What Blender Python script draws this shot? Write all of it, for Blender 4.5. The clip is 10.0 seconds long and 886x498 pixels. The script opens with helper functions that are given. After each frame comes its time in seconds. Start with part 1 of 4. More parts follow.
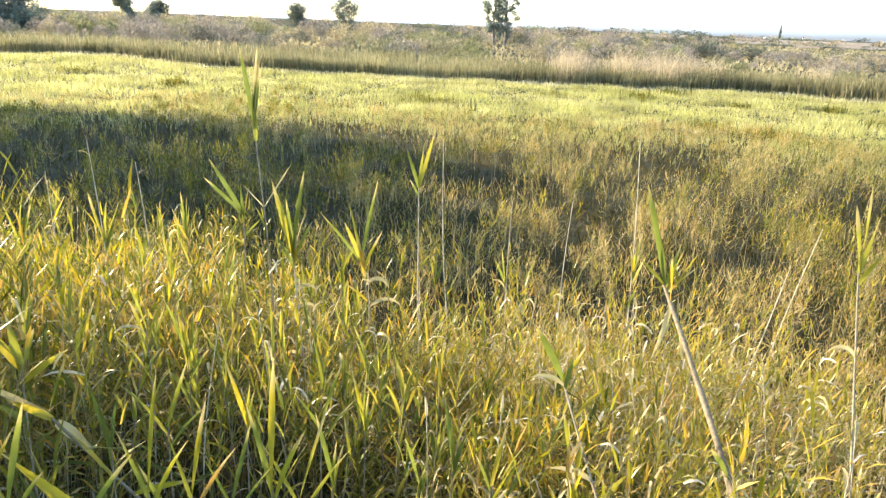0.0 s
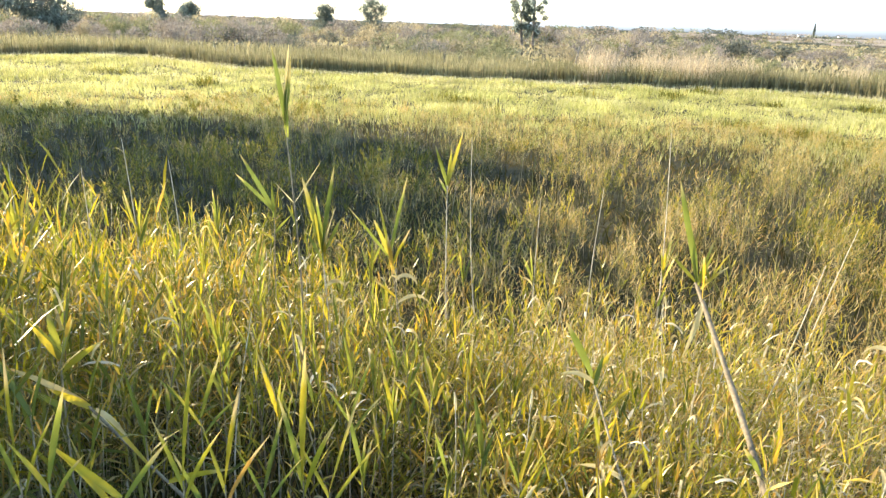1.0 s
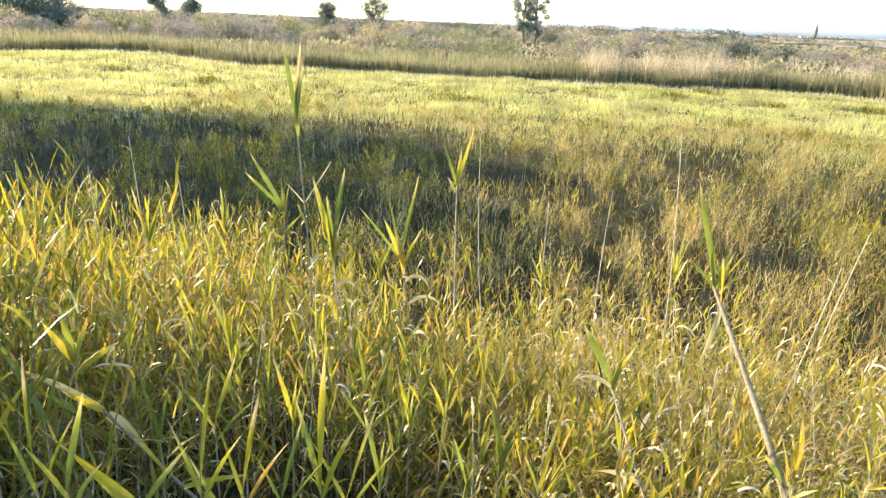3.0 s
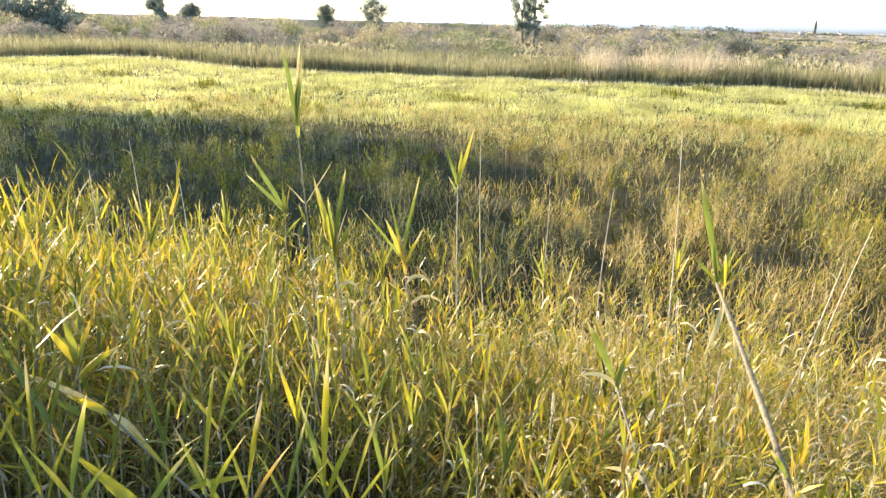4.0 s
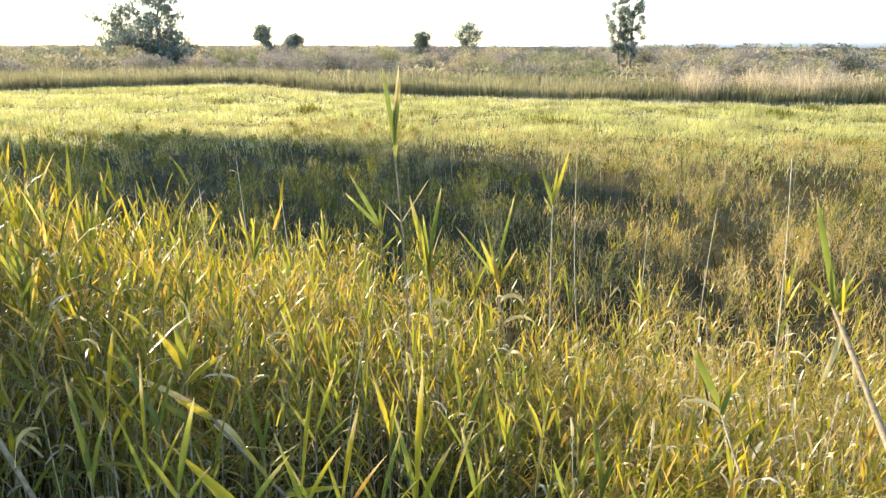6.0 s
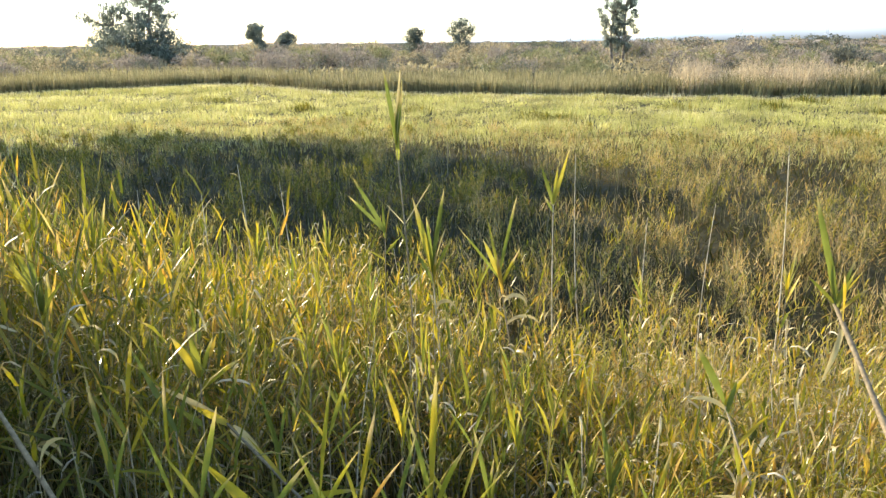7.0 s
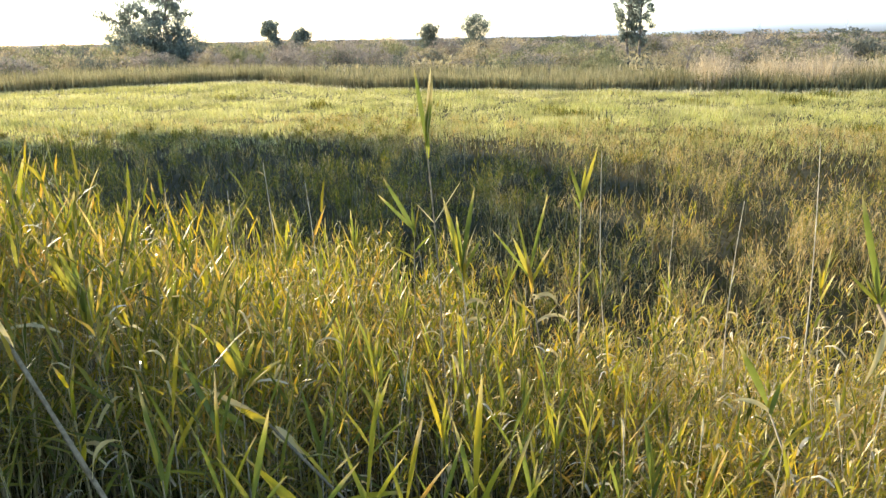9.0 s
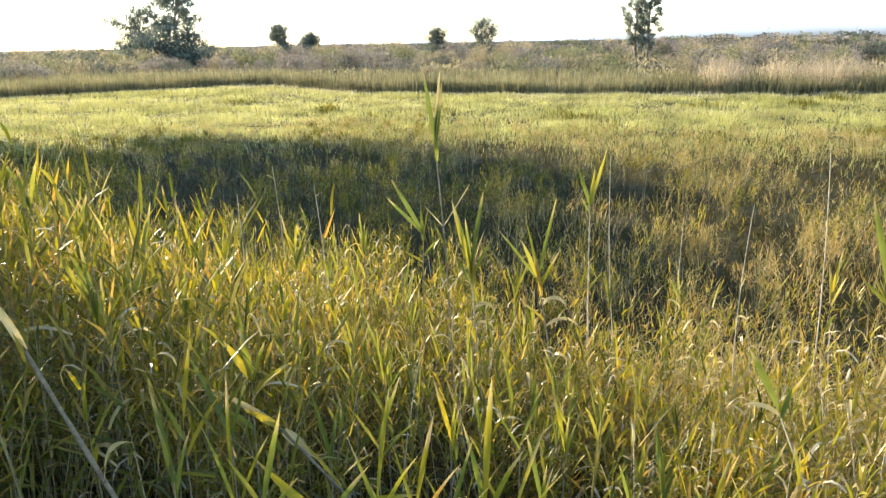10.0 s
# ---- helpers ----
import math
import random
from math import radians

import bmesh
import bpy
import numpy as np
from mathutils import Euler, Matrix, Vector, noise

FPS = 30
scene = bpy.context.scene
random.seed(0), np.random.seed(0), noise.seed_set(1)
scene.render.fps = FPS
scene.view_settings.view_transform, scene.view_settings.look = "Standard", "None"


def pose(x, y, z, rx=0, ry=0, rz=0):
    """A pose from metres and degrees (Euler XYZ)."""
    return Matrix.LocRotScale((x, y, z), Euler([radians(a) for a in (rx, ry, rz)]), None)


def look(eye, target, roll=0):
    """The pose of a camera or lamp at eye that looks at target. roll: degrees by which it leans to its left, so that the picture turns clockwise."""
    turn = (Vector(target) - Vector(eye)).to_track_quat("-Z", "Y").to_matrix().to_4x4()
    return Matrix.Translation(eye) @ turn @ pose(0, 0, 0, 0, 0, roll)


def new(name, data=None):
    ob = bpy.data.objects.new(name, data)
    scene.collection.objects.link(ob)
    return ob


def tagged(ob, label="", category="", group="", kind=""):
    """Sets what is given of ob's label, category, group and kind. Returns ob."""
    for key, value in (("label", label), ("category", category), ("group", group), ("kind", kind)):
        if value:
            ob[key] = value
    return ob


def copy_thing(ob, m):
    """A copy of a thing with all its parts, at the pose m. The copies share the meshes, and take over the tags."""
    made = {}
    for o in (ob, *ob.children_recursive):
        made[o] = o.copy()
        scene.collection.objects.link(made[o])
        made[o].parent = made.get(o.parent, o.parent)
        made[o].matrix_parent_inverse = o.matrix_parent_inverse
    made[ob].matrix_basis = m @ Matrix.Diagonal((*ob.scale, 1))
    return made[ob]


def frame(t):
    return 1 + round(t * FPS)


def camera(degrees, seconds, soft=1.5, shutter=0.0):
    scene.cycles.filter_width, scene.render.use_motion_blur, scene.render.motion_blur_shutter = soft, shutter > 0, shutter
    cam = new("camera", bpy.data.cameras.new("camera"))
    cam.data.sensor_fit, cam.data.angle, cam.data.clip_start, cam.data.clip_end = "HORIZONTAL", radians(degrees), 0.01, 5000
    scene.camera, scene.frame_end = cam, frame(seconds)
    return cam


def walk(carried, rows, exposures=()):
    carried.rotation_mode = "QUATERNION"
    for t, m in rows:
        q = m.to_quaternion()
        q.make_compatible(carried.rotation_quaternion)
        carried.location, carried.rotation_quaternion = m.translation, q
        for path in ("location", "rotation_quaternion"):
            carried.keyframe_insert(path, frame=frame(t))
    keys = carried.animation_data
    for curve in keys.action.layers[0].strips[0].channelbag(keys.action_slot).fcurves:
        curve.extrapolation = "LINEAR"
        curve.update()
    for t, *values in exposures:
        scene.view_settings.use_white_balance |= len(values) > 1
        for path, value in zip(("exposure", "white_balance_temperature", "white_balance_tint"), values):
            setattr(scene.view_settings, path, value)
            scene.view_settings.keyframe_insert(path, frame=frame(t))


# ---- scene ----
cam = camera(64.2, 10.0, soft=1.4)

# ---- the walk: a hand-held camera on a levee, panning slowly to the left ----
EYE = 4.5


def held(x, y, z, yaw, pitch, roll):
    return pose(x, y, EYE + z, 90 + pitch, 0, yaw) @ pose(0, 0, 0, 0, 0, roll)


ROWS = [
    (0.0, 0.000, 0.000, 0.000, 0.00, -17.66, 2.32),
    (0.5, -0.005, -0.008, -0.009, 0.24, -18.18, 2.25),
    (1.0, -0.015, -0.010, -0.018, 2.21, -17.74, 2.02),
    (1.5, -0.045, 0.006, -0.014, 3.37, -17.70, 2.09),
    (2.0, -0.080, 0.025, -0.010, 3.39, -18.32, 2.65),
    (2.5, -0.085, 0.028, -0.014, 2.63, -18.08, 2.77),
    (2.7, -0.086, 0.028, -0.016, 2.38, -17.97, 2.66),
    (3.8, -0.087, 0.027, -0.026, 2.36, -17.72, 1.65),
    (4.0, -0.087, 0.027, -0.028, 2.37, -17.78, 1.60),
    (4.5, -0.087, 0.028, -0.034, 2.33, -17.55, 1.42),
    (5.0, -0.090, 0.034, -0.046, 2.95, -17.39, 1.31),
    (5.5, -0.094, 0.040, -0.056, 6.81, -15.69, 1.42),
    (6.0, -0.105, 0.034, -0.056, 10.12, -16.06, 0.19),
    (6.2, -0.112, 0.030, -0.050, 10.06, -16.14, 0.06),
    (7.3, -0.165, -0.018, -0.004, 9.98, -16.45, -0.90),
    (7.5, -0.178, -0.022, 0.000, 10.64, -16.53, -0.98),
    (8.0, -0.222, -0.022, -0.002, 11.17, -16.58, -0.98),
    (8.5, -0.240, -0.012, -0.002, 10.81, -16.54, -1.06),
    (9.0, -0.250, -0.004, -0.002, 10.98, -16.64, -0.97),
    (9.5, -0.254, -0.006, -0.002, 10.99, -16.30, -0.45),
    (10.0, -0.256, -0.008, -0.003, 11.64, -16.33, -1.11),
]
STOPS = [(0.0, 2.08), (5.0, 2.1), (5.5, 2.05), (6.2, 1.9), (7.3, 1.62), (10.0, 1.66)]
walk(cam, [(t, held(*place)) for t, *place in ROWS], STOPS)

# ---- sky and sun ----
SUN_AZ, SUN_EL = -66.0, 20.0
world = bpy.data.worlds.new("sky")
scene.world = world
world.use_nodes = True
wn, wl = world.node_tree.nodes, world.node_tree.links
sky = wn.new("ShaderNodeTexSky")
sky.sky_type = "NISHITA"
sky.sun_disc = False
sky.sun_elevation = radians(SUN_EL)
sky.sun_rotation = radians(SUN_AZ)
sky.air_density, sky.dust_density, sky.ozone_density = 1.0, 0.35, 2.0
wl.new(sky.outputs[0], wn["Background"].inputs[0])
wn["Background"].inputs[1].default_value = 0.15
sun_data = bpy.data.lights.new("sun", "SUN")
sun_data.energy, sun_data.angle, sun_data.color = 4.6, radians(0.6), (1.0, 0.86, 0.62)
sun = new("sun", sun_data)
SUN_DIR = Vector((math.sin(radians(SUN_AZ)) * math.cos(radians(SUN_EL)), math.cos(radians(SUN_AZ)) * math.cos(radians(SUN_EL)), math.sin(radians(SUN_EL))))
sun.matrix_world = look((0, 0, 60), Vector((0, 0, 60)) - SUN_DIR)

rng = np.random.default_rng(7)


# ---- materials ----
def nodes_of(name):
    m = bpy.data.materials.new(name)
    m.use_nodes = True
    n, l = m.node_tree.nodes, m.node_tree.links
    return m, n, l, n["Principled BSDF"], n["Material Output"]


def ramp(n, stops):
    r = n.new("ShaderNodeValToRGB")
    while len(r.color_ramp.elements) < len(stops):
        r.color_ramp.elements.new(0.5)
    for e, (p, c) in zip(r.color_ramp.elements, stops):
        e.position, e.color = p, (*c, 1)
    return r


def leaf_material(name, stops, through_light=0.45, gloss=0.4, tip=None, streak=0.3, single=False, grain=9.0, shine=0.14, patch=0.0, patch_size=0.9, glow=1.1):
    """A blade: colour differs from blade to blade, with long veins, a drying tip and light that comes through it."""
    m, n, l, p, out = nodes_of(name)
    if single:
        who = n.new("ShaderNodeObjectInfo").outputs["Random"]
    else:
        who = n.new("ShaderNodeNewGeometry").outputs["Random Per Island"]
    base = ramp(n, stops)
    l.new(who, base.inputs[0])
    if patch:
        # neighbouring plants turn colour together
        pt = n.new("ShaderNodeTexCoord")
        pn = n.new("ShaderNodeTexNoise")
        pn.inputs["Scale"].default_value = patch_size
        pn.inputs["Detail"].default_value = 2.0
        l.new(pt.outputs["Object"], pn.inputs["Vector"])
        pr = n.new("ShaderNodeMapRange")
        pr.inputs[1].default_value, pr.inputs[2].default_value = 0.3, 0.7
        l.new(pn.outputs[0], pr.inputs[0])
        pm = n.new("ShaderNodeMix")
        pm.inputs[0].default_value = patch
        l.new(who, pm.inputs[2])
        l.new(pr.outputs[0], pm.inputs[3])
        l.new(pm.outputs[0], base.inputs[0])
    colour = base.outputs[0]
    uv = n.new("ShaderNodeUVMap")
    sep = n.new("ShaderNodeSeparateXYZ")
    l.new(uv.outputs[0], sep.inputs[0])
    if tip:
        # the outer end dries first, by an amount of its own on each blade
        add = n.new("ShaderNodeMath")
        add.operation = "MULTIPLY_ADD"
        mul = n.new("ShaderNodeMath")
        mul.operation = "MULTIPLY"
        mul.inputs[1].default_value = 7.31
        l.new(who, mul.inputs[0])
        fr = n.new("ShaderNodeMath")
        fr.operation = "FRACT"
        l.new(mul.outputs[0], fr.inputs[0])
        l.new(fr.outputs[0], add.inputs[0])
        add.inputs[1].default_value = 0.3
        l.new(sep.outputs[1], add.inputs[2])
        rr = ramp(n, [(0.86, (0, 0, 0)), (1.0, (1, 1, 1))])
        l.new(add.outputs[0], rr.inputs[0])
        mix = n.new("ShaderNodeMix")
        mix.data_type = "RGBA"
        l.new(rr.outputs[0], mix.inputs[0])
        l.new(colour, mix.inputs[6])
        mix.inputs[7].default_value = (*tip, 1)
        colour = mix.outputs[2]
    tex = n.new("ShaderNodeTexCoord")
    ns = n.new("ShaderNodeTexNoise")
    ns.inputs["Scale"].default_value = grain
    ns.inputs["Detail"].default_value = 3.0
    l.new(tex.outputs["Object"], ns.inputs["Vector"])
    vr = ramp(n, [(0.3, (1 - streak,) * 3), (0.7, (1 + streak * 0.4,) * 3)])
    l.new(ns.outputs[0], vr.inputs[0])
    mm = n.new("ShaderNodeMix")
    mm.data_type, mm.blend_type = "RGBA", "MULTIPLY"
    mm.inputs[0].default_value = 1.0
    l.new(colour, mm.inputs[6])
    l.new(vr.outputs[0], mm.inputs[7])
    colour = mm.outputs[2]
    l.new(colour, p.inputs["Base Color"])
    p.inputs["Roughness"].default_value = gloss
    p.inputs["Specular IOR Level"].default_value = shine
    tr = n.new("ShaderNodeBsdfTranslucent")
    hs = n.new("ShaderNodeHueSaturation")
    hs.inputs["Saturation"].default_value, hs.inputs["Value"].default_value = 1.07, glow
    l.new(colour, hs.inputs["Color"])
    l.new(hs.outputs[0], tr.inputs[0])
    ms = n.new("ShaderNodeMixShader")
    ms.inputs[0].default_value = through_light
    l.new(p.outputs[0], ms.inputs[1])
    l.new(tr.outputs[0], ms.inputs[2])
    l.new(ms.outputs[0], out.inputs[0])
    return m


def rough_material(name, stops, scale, rough=0.9, bump=0.3, fine=8.0):
    """An opaque natural surface with large patches, fine grain and relief."""
    m, n, l, p, out = nodes_of(name)
    tex = n.new("ShaderNodeTexCoord")
    big = n.new("ShaderNodeTexNoise")
    big.inputs["Scale"].default_value = scale
    big.inputs["Detail"].default_value = 5.0
    l.new(tex.outputs["Object"], big.inputs["Vector"])
    base = ramp(n, stops)
    l.new(big.outputs[0], base.inputs[0])
    small = n.new("ShaderNodeTexNoise")
    small.inputs["Scale"].default_value = scale * fine
    small.inputs["Detail"].default_value = 4.0
    l.new(tex.outputs["Object"], small.inputs["Vector"])
    vr = ramp(n, [(0.3, (0.62,) * 3), (0.7, (1.2,) * 3)])
    l.new(small.outputs[0], vr.inputs[0])
    mm = n.new("ShaderNodeMix")
    mm.data_type, mm.blend_type = "RGBA", "MULTIPLY"
    mm.inputs[0].default_value = 1.0
    l.new(base.outputs[0], mm.inputs[6])
    l.new(vr.outputs[0], mm.inputs[7])
    l.new(mm.outputs[2], p.inputs["Base Color"])
    p.inputs["Roughness"].default_value = rough
    p.inputs["Specular IOR Level"].default_value = 0.1
    b = n.new("ShaderNodeBump")
    b.inputs["Strength"].default_value = bump
    l.new(small.outputs[0], b.inputs["Height"])
    l.new(b.outputs[0], p.inputs["Normal"])
    return m


GREEN, LIME, YELLOW, STRAW, TAN = (0.105, 0.115, 0.016), (0.275, 0.25, 0.026), (0.47, 0.35, 0.04), (0.52, 0.40, 0.145), (0.34, 0.24, 0.09)
DEEP = (0.045, 0.06, 0.016)
M_NEAR = leaf_material("reed_leaf", [(0.0, DEEP), (0.3, GREEN), (0.55, LIME), (0.7, YELLOW), (0.82, (0.46, 0.26, 0.06)), (0.93, STRAW), (1.0, TAN)], 0.5, 0.36, tip=(0.46, 0.33, 0.11), shine=0.2, patch=0.3, patch_size=1.6)
M_LIVE = leaf_material("live_reed_leaf", [(0.0, (0.14, 0.165, 0.038)), (0.4, (0.22, 0.235, 0.045)), (0.75, (0.32, 0.30, 0.05)), (1.0, (0.42, 0.345, 0.06))], 0.4, 0.35, tip=(0.45, 0.36, 0.14), single=True)
M_FALL = leaf_material("autumn_reed_leaf", [(0.0, DEEP), (0.12, GREEN), (0.3, LIME), (0.48, (0.43, 0.36, 0.04)), (0.64, (0.48, 0.34, 0.045)), (0.76, (0.38, 0.22, 0.065)), (0.88, (0.46, 0.36, 0.12)), (0.97, (0.6, 0.49, 0.25)), (1.0, TAN)], 0.5, 0.36, tip=(0.5, 0.38, 0.18), shine=0.34, patch=0.3, patch_size=1.4)
M_RUST = leaf_material("rust_leaf", [(0.0, (0.22, 0.21, 0.03)), (0.35, (0.38, 0.31, 0.04)), (0.7, (0.46, 0.31, 0.05)), (1.0, (0.38, 0.22, 0.07))], 0.5, 0.35, tip=(0.45, 0.34, 0.16), single=True, shine=0.25)
M_GOLD = leaf_material("golden_leaf", [(0.0, (0.31, 0.285, 0.04)), (1.0, (0.46, 0.35, 0.05))], 0.48, 0.35, tip=(0.45, 0.36, 0.14), single=True)
M_DRY = leaf_material("dry_leaf", [(0.0, TAN), (0.5, STRAW), (1.0, (0.74, 0.68, 0.55))], 0.4, 0.32, shine=0.5)
M_MID = leaf_material("field_reed_leaf", [(0.0, (0.085, 0.095, 0.03)), (0.25, (0.18, 0.18, 0.05)), (0.45, (0.40, 0.33, 0.095)), (0.62, (0.55, 0.345, 0.10)), (0.78, (0.64, 0.52, 0.28)), (1.0, (0.42, 0.225, 0.10))], 0.5, 0.42, tip=(0.52, 0.38, 0.18), shine=0.18, patch=0.4, patch_size=1.1)
M_SEDGE = leaf_material("green_sedge_leaf", [(0.0, (0.055, 0.062, 0.012)), (0.45, (0.135, 0.138, 0.024)), (0.68, (0.31, 0.26, 0.045)), (0.84, (0.40, 0.27, 0.06)), (1.0, STRAW)], 0.46, 0.45, shine=0.14, patch=0.4, patch_size=0.8)
# very dark base colours: shade between the plants put into the colour
M_LOW = leaf_material("shade_dark_sedge", [(0.0, (0.03, 0.034, 0.011)), (0.5, (0.07, 0.068, 0.018)), (0.8, (0.13, 0.095, 0.034)), (1.0, (0.22, 0.15, 0.065))], 0.4, 0.9, streak=0.4, grain=0.8, shine=0.05)
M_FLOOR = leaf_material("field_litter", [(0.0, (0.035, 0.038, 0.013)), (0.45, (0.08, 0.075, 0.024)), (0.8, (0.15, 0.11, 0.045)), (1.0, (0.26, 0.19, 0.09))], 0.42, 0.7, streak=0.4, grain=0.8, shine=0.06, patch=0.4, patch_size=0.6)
M_GRASS = leaf_material("meadow_grass", [(0.0, (0.30, 0.315, 0.085)), (0.4, (0.46, 0.435, 0.145)), (0.75, (0.56, 0.505, 0.22)), (1.0, (0.64, 0.58, 0.34))], 0.45, 0.5, streak=0.45, grain=0.35, patch=0.35, patch_size=0.12)
M_PALE = leaf_material("seeding_grass", [(0.0, (0.5, 0.46, 0.25)), (1.0, (0.68, 0.62, 0.43))], 0.5, 0.5)
M_BELT = leaf_material("far_reed", [(0.0, (0.16, 0.155, 0.075)), (0.5, (0.26, 0.23, 0.115)), (1.0, (0.38, 0.32, 0.18))], 0.38, 0.6, streak=0.45, grain=0.15)
M_STEM = leaf_material("reed_stem", [(0.0, (0.2, 0.22, 0.06)), (0.5, (0.34, 0.28, 0.13)), (1.0, (0.42, 0.34, 0.2))], 0.1, 0.45)
M_PALE_STALK = rough_material("dry_stalk", [(0.3, (0.45, 0.38, 0.26)), (0.7, (0.62, 0.54, 0.4))], 6.0, 0.6, 0.1)
M_STALK = rough_material("reed_stalk", [(0.3, (0.19, 0.155, 0.10)), (0.7, (0.34, 0.28, 0.19))], 6.0, 0.5, 0.1)
M_OLD_STALK = rough_material("weathered_stalk", [(0.3, (0.15, 0.12, 0.078)), (0.7, (0.26, 0.205, 0.13))], 9.0, 0.6, 0.3)
# scrub colours lightened and greyed: backlight and distance haze put into the base colour
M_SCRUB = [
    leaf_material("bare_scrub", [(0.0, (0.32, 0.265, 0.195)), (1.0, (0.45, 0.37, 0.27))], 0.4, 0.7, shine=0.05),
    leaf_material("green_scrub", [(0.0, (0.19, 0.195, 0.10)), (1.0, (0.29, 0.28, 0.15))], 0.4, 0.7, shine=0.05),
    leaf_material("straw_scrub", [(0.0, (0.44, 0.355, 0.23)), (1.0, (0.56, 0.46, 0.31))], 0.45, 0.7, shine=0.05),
    leaf_material("hazed_scrub", [(0.0, (0.25, 0.215, 0.18)), (1.0, (0.35, 0.30, 0.245))], 0.35, 0.7, shine=0.05),
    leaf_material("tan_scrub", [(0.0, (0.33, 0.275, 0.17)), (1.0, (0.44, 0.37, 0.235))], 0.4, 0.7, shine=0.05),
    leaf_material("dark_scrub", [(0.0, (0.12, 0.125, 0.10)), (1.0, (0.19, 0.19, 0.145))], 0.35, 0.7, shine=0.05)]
# tree leaves paled towards grey, with distance haze put into the base colour
M_GUM = leaf_material("hazed_gum_leaf", [(0.0, (0.14, 0.165, 0.13)), (0.6, (0.25, 0.275, 0.22)), (1.0, (0.38, 0.40, 0.33))], 0.42, 0.4)
M_OAK = leaf_material("hazed_dark_leaf", [(0.0, (0.10, 0.115, 0.095)), (0.7, (0.16, 0.18, 0.14)), (1.0, (0.25, 0.27, 0.21))], 0.38, 0.45)
M_BARK = rough_material("bark", [(0.3, (0.16, 0.12, 0.09)), (0.7, (0.38, 0.33, 0.27))], 1.2, 0.85, 0.4)


# ---- mesh helpers ----
def link_mesh(name, parts, materials, parent=None):
    """One mesh from (verts, quads, uv, material index) arrays."""
    vs, qs, us, ms, off = [], [], [], [], 0
    for v, q, u, k in parts:
        if len(v) == 0:
            continue
        vs.append(v), qs.append(q + off), us.append(u), ms.append(np.full(len(q), k, np.int32))
        off += len(v)
    v, q, u, k = np.concatenate(vs), np.concatenate(qs), np.concatenate(us), np.concatenate(ms)
    me = bpy.data.meshes.new(name)
    me.vertices.add(len(v))
    me.vertices.foreach_set("co", v.astype(np.float32).ravel())
    me.loops.add(q.size)
    me.loops.foreach_set("vertex_index", q.astype(np.int32).ravel())
    me.polygons.add(len(q))
    me.polygons.foreach_set("loop_start", np.arange(0, q.size, 4, dtype=np.int32))
    me.polygons.foreach_set("material_index", k)
    me.update(calc_edges=True)
    lay = me.uv_layers.new(name="UVMap")
    lay.data.foreach_set("uv", u[q.ravel()].astype(np.float32).ravel())
    for m in materials:
        me.materials.append(m)
    me.polygons.foreach_set("use_smooth", np.ones(len(q), bool))
    ob = new(name, me)
    if parent:
        ob.parent = parent
    return ob


def strip_faces(n, segs, cols):
    """Quads for n strips of segs rows with cols points across."""
    row = np.arange(segs)[:, None] * cols + np.arange(cols - 1)[None, :]
    one = np.stack([row, row + 1, row + 1 + cols, row + cols], -1).reshape(-1, 4)
    return (one[None] + (np.arange(n) * (segs + 1) * cols)[:, None, None]).reshape(-1, 4)


def blades(base, az, length, width, lean, bend, segs=3, twist=None, shape="leaf", cols=2, fold=0.25):
    """Ribbon leaves from base points: az is the way they lean (radians, 0 = +x), lean and bend are angles from upright."""
    n = len(base)
    s = np.linspace(0, 1, segs + 1)
    phi = lean[:, None] + bend[:, None] * s[None, :] ** 1.4
    mid = (phi[:, 1:] + phi[:, :-1]) / 2
    step = (length / segs)[:, None]
    h = np.concatenate([np.zeros((n, 1)), np.cumsum(np.sin(mid) * step, 1)], 1)
    z = np.concatenate([np.zeros((n, 1)), np.cumsum(np.cos(mid) * step, 1)], 1)
    ca, sa = np.cos(az)[:, None], np.sin(az)[:, None]
    c = np.stack([base[:, 0:1] + h * ca, base[:, 1:2] + h * sa, base[:, 2:3] + z], -1)
    side = np.stack([-sa + 0 * h, ca + 0 * h, 0 * h], -1)
    nor = np.stack([-np.cos(phi) * ca, -np.cos(phi) * sa, np.sin(phi)], -1)
    if twist is None:
        twist = rng.normal(0, 0.5, n)
    tw = (twist[:, None] * (0.4 + s[None, :]))[..., None]
    across = side * np.cos(tw) + nor * np.sin(tw)
    up = nor * np.cos(tw) - side * np.sin(tw)
    if shape == "leaf":
        prof = np.clip((s + 0.12) ** 0.5 * (1 - s) ** 0.75 * 1.55, 0.03, 1)
    elif shape == "oval":
        prof = np.clip(2 * np.sqrt(np.clip(s * (1 - s), 0, 1)), 0.15, 1)
    else:
        prof = np.clip((1 - s) ** 0.6, 0.08, 1)
    w = (width[:, None] * prof[None, :])[..., None] / 2
    if cols == 2:
        v = np.stack([c - across * w, c + across * w], 2)
        cu = np.array([0.0, 1.0])
    else:
        v = np.stack([c - across * w + up * w * fold, c, c + across * w + up * w * fold], 2)
        cu = np.array([0.0, 0.5, 1.0])
    uv = np.stack(np.broadcast_arrays(cu[None, None, :], s[None, :, None]), -1)
    uv = np.broadcast_to(uv, (n, segs + 1, cols, 2)).reshape(-1, 2)
    return v.reshape(-1, 3), strip_faces(n, segs, cols), uv


def curve_points(base, az, h, a, b, s):
    """Points along leaning stems: s has one row of fractions for each stem."""
    o = h[:, None] * (a[:, None] * s + b[:, None] * s * s)
    return np.stack([base[:, 0:1] + o * np.cos(az)[:, None], base[:, 1:2] + o * np.sin(az)[:, None], base[:, 2:3] + h[:, None] * s * np.sqrt(np.clip(1 - (a * a)[:, None] * 0.5, 0.3, 1))], -1)


